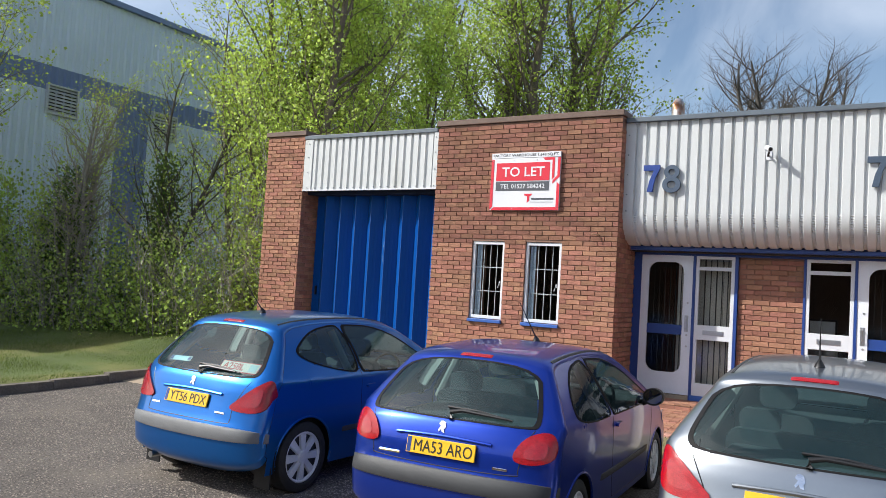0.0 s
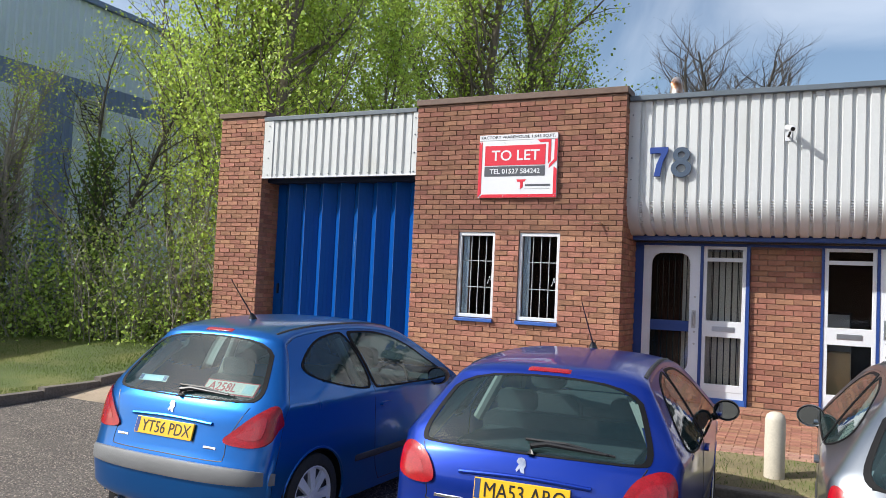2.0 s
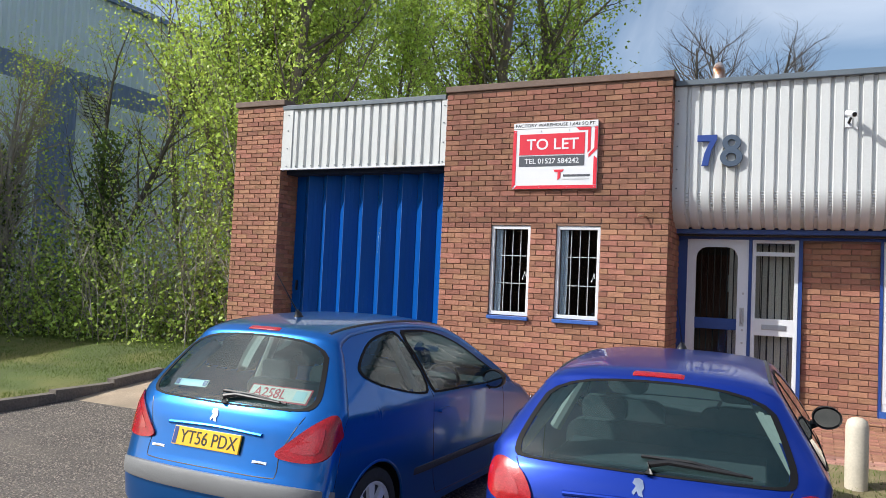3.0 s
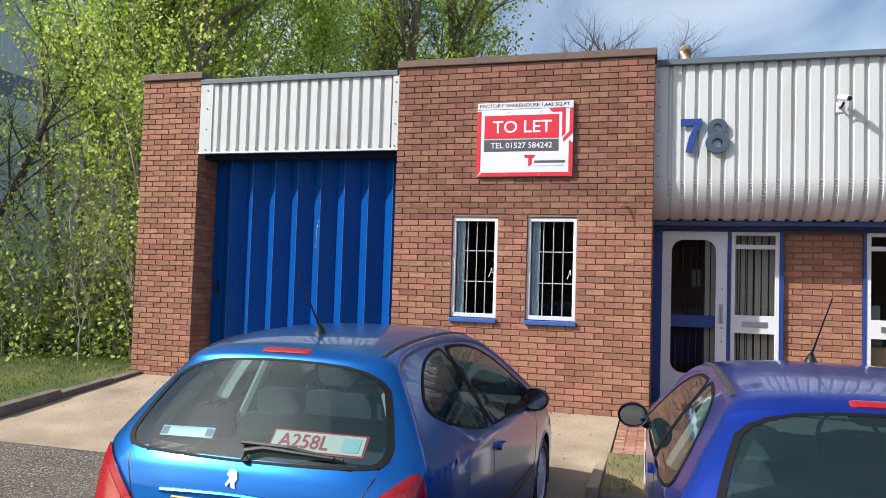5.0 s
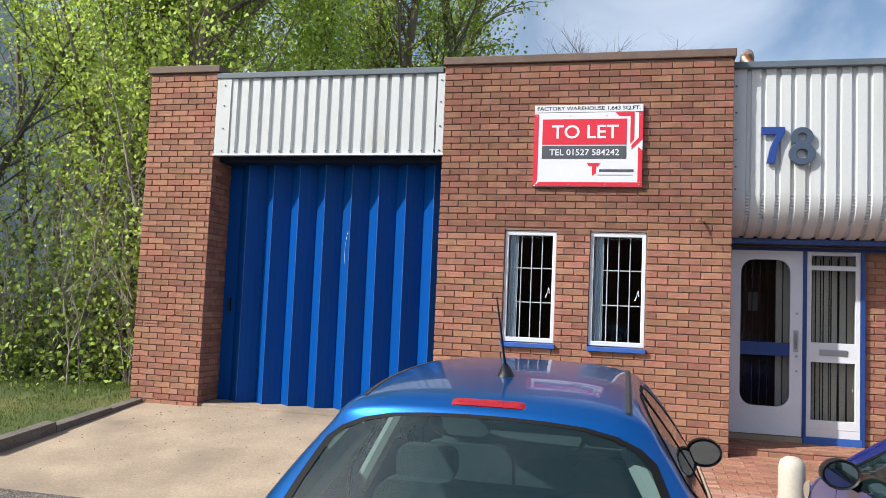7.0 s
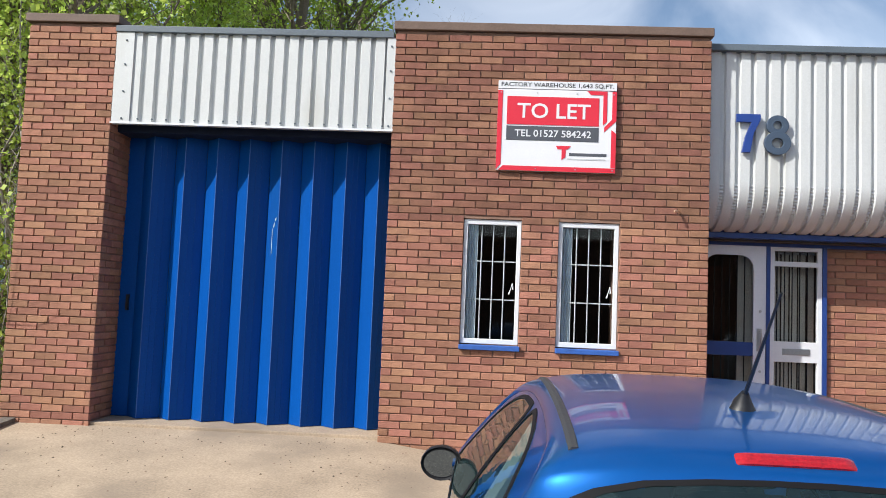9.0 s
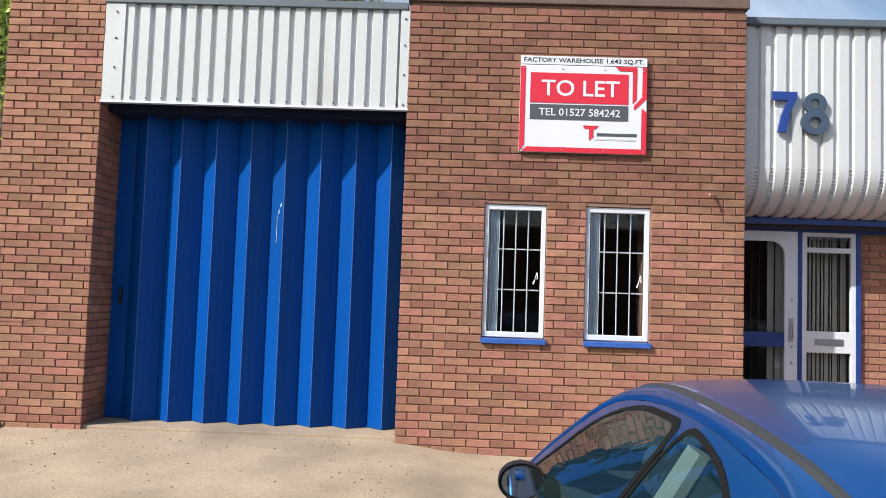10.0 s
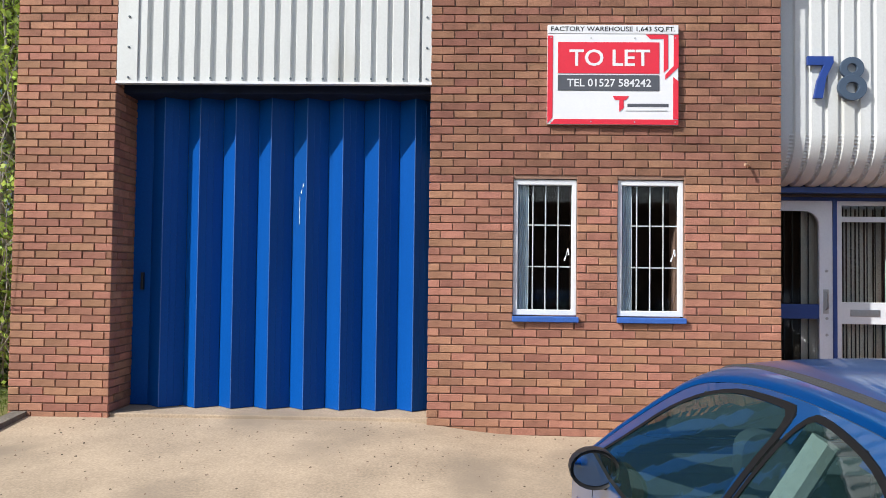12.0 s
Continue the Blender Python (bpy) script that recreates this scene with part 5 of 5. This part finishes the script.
def tree(label, x, y, z, h, r, seed, stems=1, spread=0.35, leaves=15000, size=0.085, leaf=LEAF, bark=BARK, first=0.22, lean=0.12, fall=0.6, ivy=0, dense=1.0, name="tree", reach=0.36):
    rng = np.random.default_rng(seed)
    t = thing(name, label, "tree", x, y, z)
    wood, twigs = G(), []

    def bough(p, d, length, rad, level):
        n = (9, 6, 4)[level]
        pts, rads = [np.array(p)], [rad]
        d = np.array(d, float)
        for i in range(n):
            d = d + rng.normal(size=3) * (0.07, 0.15, 0.22)[level] + np.array([0, 0, (0.03, 0.10, 0.05)[level]])
            d /= np.linalg.norm(d)
            pts.append(pts[-1] + d * length / n)
            rads.append(rad * (1 - 0.88 * (i + 1) / n))
        wood.tube(pts, rads, (8, 5, 3)[level], caps=False)
        if level:
            twigs.append((pts, level))
        if level == 2:
            return
        count = int(((26, 9)[level]) * dense)
        for k in range(count):
            f = first + (0.98 - first) * (k + rng.random()) / count if level == 0 else 0.2 + 0.78 * (k + rng.random()) / count
            i = min(int(f * n), n - 1)
            q = pts[i] + (pts[i + 1] - pts[i]) * (f * n - i)
            a = rng.uniform(0, 2 * math.pi)
            out = np.array([math.cos(a), math.sin(a), 0])
            up = pts[i + 1] - pts[i]
            up /= np.linalg.norm(up)
            nd = up * rng.uniform(0.55, 1.0) + out * (spread * 2.2 if level == 0 else 0.8) * rng.uniform(0.6, 1.1)
            nd /= np.linalg.norm(nd)
            bough(q, nd, length * ((reach * (1.05 - fall * f)) if level == 0 else 0.42) * rng.uniform(0.7, 1.2), rads[i] * (0.42 if level == 0 else 0.5), level + 1)
    for s in range(stems):
        a = 2 * math.pi * (s + rng.random() * 0.6) / stems
        k = lean if stems > 1 else 0.04
        bough((0.12 * math.cos(a) * (stems > 1), 0.12 * math.sin(a) * (stems > 1), -0.1), (k * math.cos(a), k * math.sin(a), 1), h * rng.uniform(0.85, 1.0), r, 0)
    part("trunk", wood, bark, t, "grey-brown trunk and limbs", smooth=True)
    if leaves:
        pick = rng.integers(0, len(twigs), leaves)
        out = np.empty((leaves, 3))
        for j, i in enumerate(pick):
            pts, level = twigs[i]
            f = rng.uniform(0.25, 1.0) * (len(pts) - 1)
            k = min(int(f), len(pts) - 2)
            out[j] = pts[k] + (pts[k + 1] - pts[k]) * (f - k)
        out += rng.normal(size=out.shape) * size * 1.3
        part("crown", leaf_mesh("crown", out, size, rng), leaf, t, "fresh yellow-green spring leaves")
    if ivy:
        a, zz = rng.uniform(0, 2 * math.pi, ivy), rng.beta(1.2, 1.6, ivy) * h * 0.6
        rr = r + np.abs(rng.normal(size=ivy)) * 0.28 * (1.2 - zz / h)
        part("ivy", leaf_mesh("ivy", np.stack([rr * np.cos(a), rr * np.sin(a), zz], 1), 0.09, rng), LEAF_IVY, t, "dark climbing ivy")
    return t


tree("tall poplar in fresh yellow-green leaf behind the pier", -13.6, 15.0, 0.1, 14.5, 0.17, 11, stems=3, spread=0.30, leaves=32000, size=0.095, first=0.2)
tree("broad many-stemmed tree in young leaf behind the units", -12.6, 28.0, 0.0, 18, 0.30, 12, stems=7, spread=0.34, leaves=36000, size=0.13, leaf=LEAF_B, lean=0.26, first=0.28, reach=0.30)
tree("leafy tree behind the roof", -15.6, 22.0, 0.0, 13, 0.15, 13, stems=3, leaves=24000, size=0.105, first=0.12, lean=0.18)
tree("slender leafy tree behind the roof", -12.4, 19.5, 0.0, 10.0, 0.10, 14, stems=3, leaves=18000, size=0.10, first=0.1, lean=0.14)
tree("slender tree in young leaf by the lawn", -16.6, 16.6, 0.1, 11.5, 0.12, 15, stems=2, leaves=2600, size=0.085)
tree("slender tree in young leaf by the lawn", -15.3, 16.8, 0.1, 12.5, 0.13, 25, stems=2, leaves=11000, size=0.095)
tree("leafy tree at the edge of the lawn", -20.2, 9.0, 0.1, 11.5, 0.11, 16, stems=3, leaves=9500, size=0.09, first=0.3, spread=0.40)
tree("half-bare pale shrub tree wrapped in ivy", -17.7, 11.6, 0.1, 7.0, 0.10, 17, stems=3, leaves=3800, size=0.055, bark=TWIG, spread=0.5, lean=0.20, ivy=6000, name="shrub_tree", reach=0.30, dense=1.5)
tree("half-bare tree with ivy on its trunk", -16.3, 13.3, 0.1, 8.0, 0.09, 18, stems=2, leaves=2600, size=0.06, bark=TWIG_DARK, spread=0.42, lean=0.06, ivy=6000, name="shrub_tree")
tree("bare leafless tree far behind the roof", -6.0, 44.0, 0.0, 15.0, 0.36, 29, stems=8, leaves=0, bark=TWIG_DARK, spread=0.55, lean=0.30, name="bare_tree", dense=1.7, reach=0.36, fall=0.62, first=0.35)
for i, (sx, sy, hh) in enumerate(((-11.9, 13.4, 6.5), (-12.6, 14.2, 8.0), (-13.4, 13.2, 6.0), (-14.3, 14.8, 8.5), (-18.9, 11.5, 3.6), (-19.9, 11.0, 4.2), (-11.6, 15.6, 7.5), (-13.0, 16.4, 9.0))):
    tree("thin sapling in young leaf in the undergrowth", sx, sy, 0.1, hh, 0.045, 40 + i, stems=2, leaves=2600, size=0.08, leaf=LEAF, bark=TWIG, first=0.12, lean=0.08, name="sapling", dense=0.8)

# undergrowth along the back of the lawn
rng = np.random.default_rng(77)
N = 34000
u = rng.uniform(0, 1, N)
cx, cy = -11.2 - 10.5 * u, 13.0 - 2.2 * u
across = rng.normal(size=N) * 0.62
lump = np.array([noise.noise((a * 7.0, b * 1.2, 3.0)) for a, b in zip(u * 3, across)])
top = 2.1 + 1.6 * lump
hz = rng.beta(1.0, 1.7, N) * np.maximum(0.6, top * (1 - 0.16 * across ** 2)) * 1.35
pts = np.stack([cx + across * 0.2, cy + across * 0.95 + rng.normal(size=N) * 0.1, 0.12 + hz], 1)
split = rng.random(N) < 0.75
tagged(part("undergrowth", leaf_mesh("undergrowth", pts[split], 0.085, rng), LEAF_HEDGE), "dense green undergrowth behind the lawn", "bushes", kind="stuff")
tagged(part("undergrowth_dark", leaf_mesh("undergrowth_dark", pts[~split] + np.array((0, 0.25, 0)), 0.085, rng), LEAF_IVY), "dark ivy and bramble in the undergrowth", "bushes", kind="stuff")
g = G()
for i in range(420):
    t = rng.random()
    p = np.array([-11.2 - 10.5 * t, 13.0 - 2.2 * t + rng.normal() * 0.5, 0.05])
    d = np.array([rng.normal() * 0.25, rng.normal() * 0.25, 1.0])
    L = rng.uniform(1.0, 3.6)
    q = [p + d * L * k / 4 + rng.normal(size=3) * 0.06 * k for k in range(5)]
    g.tube(q, [0.010, 0.009, 0.007, 0.005, 0.003], 4, caps=False)
    for k in (1, 2, 2, 3, 3):
        e = q[k] + np.array([rng.normal() * 0.3, rng.normal() * 0.3, 0.35 + 0.2 * rng.random()])
        g.tube([q[k], (q[k] + e) / 2 + rng.normal(size=3) * 0.04, e], [0.006, 0.004, 0.002], 3, caps=False)
tagged(part("brushwood", g, TWIG), "bare pale stems standing in the undergrowth", "brushwood", kind="stuff")
# a leafy screen further back, and litter under the bushes
N = 7000
u = rng.uniform(0, 1, N)
pts = np.stack([-10.9 - 13 * u, 17.0 - 2.5 * u + rng.normal(size=N) * 1.0, 0.2 + rng.beta(1.1, 1.6, N) * 5.5], 1)
tagged(part("thicket", leaf_mesh("thicket", pts, 0.10, rng), LEAF_HEDGE), "green thicket behind the undergrowth", "bushes", kind="stuff")
rows = [[(-10.85 - 12 * k / 20, (12.15 - 2.2 * k / 20) + w + 0.12 * noise.noise((k * 0.9, w, 0)), 0.30 - 0.008 * k + (0.0 if w == 0 else 0.05)) for w in (0.0, 0.5, 1.2, 3.0)] for k in range(21)]
tagged(part("ground_litter", G().grid(rows), SOIL, smooth=True), "bare soil and leaf litter under the bushes", "soil", kind="structure")
N = 5000
u = rng.uniform(0, 1, N)
pts = np.stack([-10.9 - 11 * u, 12.1 - 2.2 * u + np.abs(rng.normal(size=N)) * 0.5, 0.33 - 0.008 * 20 * u + rng.uniform(0, 0.03, N)], 1)
tagged(part("leaf_litter", leaf_mesh("leaf_litter", pts, 0.06, rng), mat("dead leaf", (0.16, 0.10, 0.055), 0.9, spread=0.5)), "scattered dead leaves along the bushes", "litter", kind="stuff")


# grass blades on the lawn and the strip
def blades(name, label, n, place, h):
    rng = np.random.default_rng(len(name))
    co, fs = [], []
    for i in range(n):
        x, y, z = place(rng)
        a, w = rng.uniform(0, math.pi), 0.004
        l = h * rng.uniform(0.5, 1.3)
        dx, dy = rng.normal(size=2) * 0.4 * l
        co += [(x - w * math.cos(a), y - w * math.sin(a), z), (x + w * math.cos(a), y + w * math.sin(a), z), (x + dx, y + dy, z + l)]
        fs.append((3 * i, 3 * i + 1, 3 * i + 2))
    g = G()
    g.v, g.f = co, fs
    me = bpy.data.meshes.new(name)
    me.from_pydata(co, [], fs)
    tagged(part(name, me, GRASS), label, "grass", kind="stuff")


def on_lawn(rng):
    x, y = rng.uniform(-17.5, -10.77), rng.uniform(5.0, 12.2)
    return x, y, max(0.13, slope(y) + 0.06) + (0.05 * noise.noise((x * 0.4, y * 0.4, 0)) if x < -11.2 else 0) - 0.01


def on_strip(rng):
    x, y = rng.uniform(-3.95, 1.0), rng.uniform(8.27, 9.34)
    return x, y, slope(y) + 0.055


blades("lawn_grass", "short mown grass blades of the lawn", 60000, on_lawn, 0.045)
blades("strip_grass", "sparse worn grass of the strip", 2600, on_strip, 0.045)


# loose chippings on the worn tarmac
def chippings(n):
    rng = np.random.default_rng(5)
    co, fs = [], []
    for i in range(n):
        x, y = rng.uniform(-10.55, -4.0), 8.05 - abs(rng.normal()) * 3.0
        z, s = slope(y) - 0.001, rng.uniform(0.005, 0.013)
        a = rng.uniform(0, 6.28)
        co += [(x + s * math.cos(a + q) * rng.uniform(0.7, 1.3), y + s * math.sin(a + q) * rng.uniform(0.7, 1.3), z) for q in (0, 1.57, 3.14, 4.71)] + [(x, y, z + s * rng.uniform(0.5, 0.9))]
        b = 5 * i
        fs += [(b, b + 1, b + 4), (b + 1, b + 2, b + 4), (b + 2, b + 3, b + 4), (b + 3, b, b + 4)]
    me = bpy.data.meshes.new("chippings")
    me.from_pydata(co, [], fs)
    tagged(part("chippings", me, mat("stone chippings", (0.24, 0.205, 0.17), 0.9, spread=0.65, bump=0)), "loose stone chippings on the tarmac", "gravel", kind="stuff")


chippings(60000)


# crumbs of stone and dead leaf swept over the apron
def crumbs(n):
    rng = np.random.default_rng(9)
    g = G()
    for i in range(n):
        x, y = rng.uniform(-10.5, -4.2), 11.15 - abs(rng.normal()) * 1.1
        if y < 8.3:
            continue
        dip = 0.10 * (1 / (1 + math.exp(-(x + 6.55) * 6))) * max(0, (y - 9.3) / 1.9)
        z, s, a = 0.05 + 0.32 * ((y - 8.1) / 3.1) - dip - 0.001, rng.uniform(0.004, 0.014), rng.uniform(0, 6.28)
        g.add([(x + s * math.cos(a + q) * rng.uniform(0.6, 1.4), y + s * math.sin(a + q) * rng.uniform(0.6, 1.4), z) for q in (0, 1.57, 3.14, 4.71)] + [(x, y, z + s * 0.7)],
              [(0, 1, 4), (1, 2, 4), (2, 3, 4), (3, 0, 4)])
    tagged(part("debris", g, mat("stone and leaf crumbs", (0.16, 0.11, 0.075), 0.9, spread=0.7, bump=0)), "dark crumbs of stone and leaf on the concrete", "debris", kind="stuff")


crumbs(420)


# ---- bricks, laid last ----
BW, BH, JT = 0.215, 0.065, 0.010


def brick_mesh(w, h=BH, d=0.014, c=0.004):
    """A brick's showing face and rounded arrises; its front at y = 0."""
    vs = [(0, d, 0), (w, d, 0), (w, d, h), (0, d, h), (0, c, 0), (w, c, 0), (w, c, h), (0, c, h), (c, 0, c), (w - c, 0, c), (w - c, 0, h - c), (c, 0, h - c)]
    fs = [(8, 9, 10, 11)] + [(a + i, a + (i + 1) % 4, a + 4 + (i + 1) % 4, a + 4 + i) for a in (0, 4) for i in range(4)]
    return vs, fs


FULL = bpy.data.meshes.new("brick")
FULL.from_pydata(brick_mesh(BW)[0], [], brick_mesh(BW)[1])
FULL.materials.append(BRICK)


def lay(wall, m, length, z0, z1, holes=(), own=None, seed=1, course=0.075, step=0.225, material=BRICK, start=0.0):
    rnd = random.Random(seed)
    rest, k, z = G(), 0, z0
    while z + BH <= z1 + 0.01:
        u = start - (step / 2 if k % 2 else 0.0)
        while u < length:
            spans = [(max(u, 0.0), min(u + BW, length))]
            for a, b, c, d in holes:
                if z + BH > c + 0.01 and z < d - 0.01:
                    spans = [q for s in spans for q in ((s[0], min(s[1], a)), (max(s[0], b), s[1])) if q[1] > q[0]]
            for a, b in spans:
                if b - a < 0.03:
                    continue
                jig = pose(a + rnd.uniform(-0.002, 0.002), rnd.uniform(-0.003, 0.002), z + rnd.uniform(-0.002, 0.002), rnd.uniform(-0.8, 0.8), rnd.uniform(-0.5, 0.5), rnd.uniform(-0.6, 0.6))
                if own and b - a > BW - 0.001 and own(a, z):
                    o = part("brick", FULL, material, wall)
                    o.matrix_world = m @ jig
                else:
                    vs, fs = brick_mesh(b - a)
                    mm = m @ jig
                    rest.add([mm @ Vector(v) for v in vs], fs)
            u += step
        z += course
        k += 1
    ob = part("brickwork", rest, material, wall)
    tagged(ob, kind="stuff")


HOLES = [(0.78, 1.37, 1.315, 2.635), (1.74, 2.35, 1.315, 2.635)]
lay(wall_main, pose(-6.88, FY, 0), 3.23, 0.195, 2.595, HOLES, lambda u, z: 0.3 < z < 2.05, 1)
lay(wall_main, pose(-6.88, FY, 0), 3.23, 2.595, 4.57, HOLES, None, 11, material=BRICK_BROWN)
lay(wall_pier, pose(-10.80, FY, 0), 0.95, 0.195, 4.57, (), lambda u, z: z < 3.9, 2)
lay(wall_pier, pose(-9.85, FY + 0.005, 0, 0, 0, 90), 0.58, 0.195, 4.57, (), None, 3, start=-0.11)
lay(wall_pier, pose(-10.80, FY + 0.6, 0, 0, 0, -90), 0.595, 0.195, 4.57, (), None, 4)
lay(wall_main, pose(-3.65, FY + 0.005, 0, 0, 0, 90), 0.93, 0.195, 4.45, (), None, 5, start=-0.11)
lay(wall_entry, pose(-2.085, 12.15, 0), 0.885, 0.35, 2.54, (), lambda u, z: True, 6)
# soldier row of the step and the bricks of the path
path_wall = bpy.data.objects["pavement_path"]
step_wall = bpy.data.objects["pavement_step"]
lay(path_wall, pose(-3.965, 9.36, 0.155, -90 + math.degrees(math.atan2(0.13, 2.0)), 0, 0), 6.0, 0.0, 2.06, (), lambda u, z: u < 3.3 and z > 0.6, 7, course=0.1125 * 0.667, material=BRICK_DARK)
lay(step_wall, pose(-3.66, 11.41, 0), 5.5, 0.262, 0.34, (), lambda u, z: True, 8, material=BRICK_DARK)
lay(step_wall, pose(-3.66, 11.41, 0.352, -90, 0, 0), 5.5, 0.0, 0.68, (), lambda u, z: u < 4.0, 9, material=BRICK_DARK)
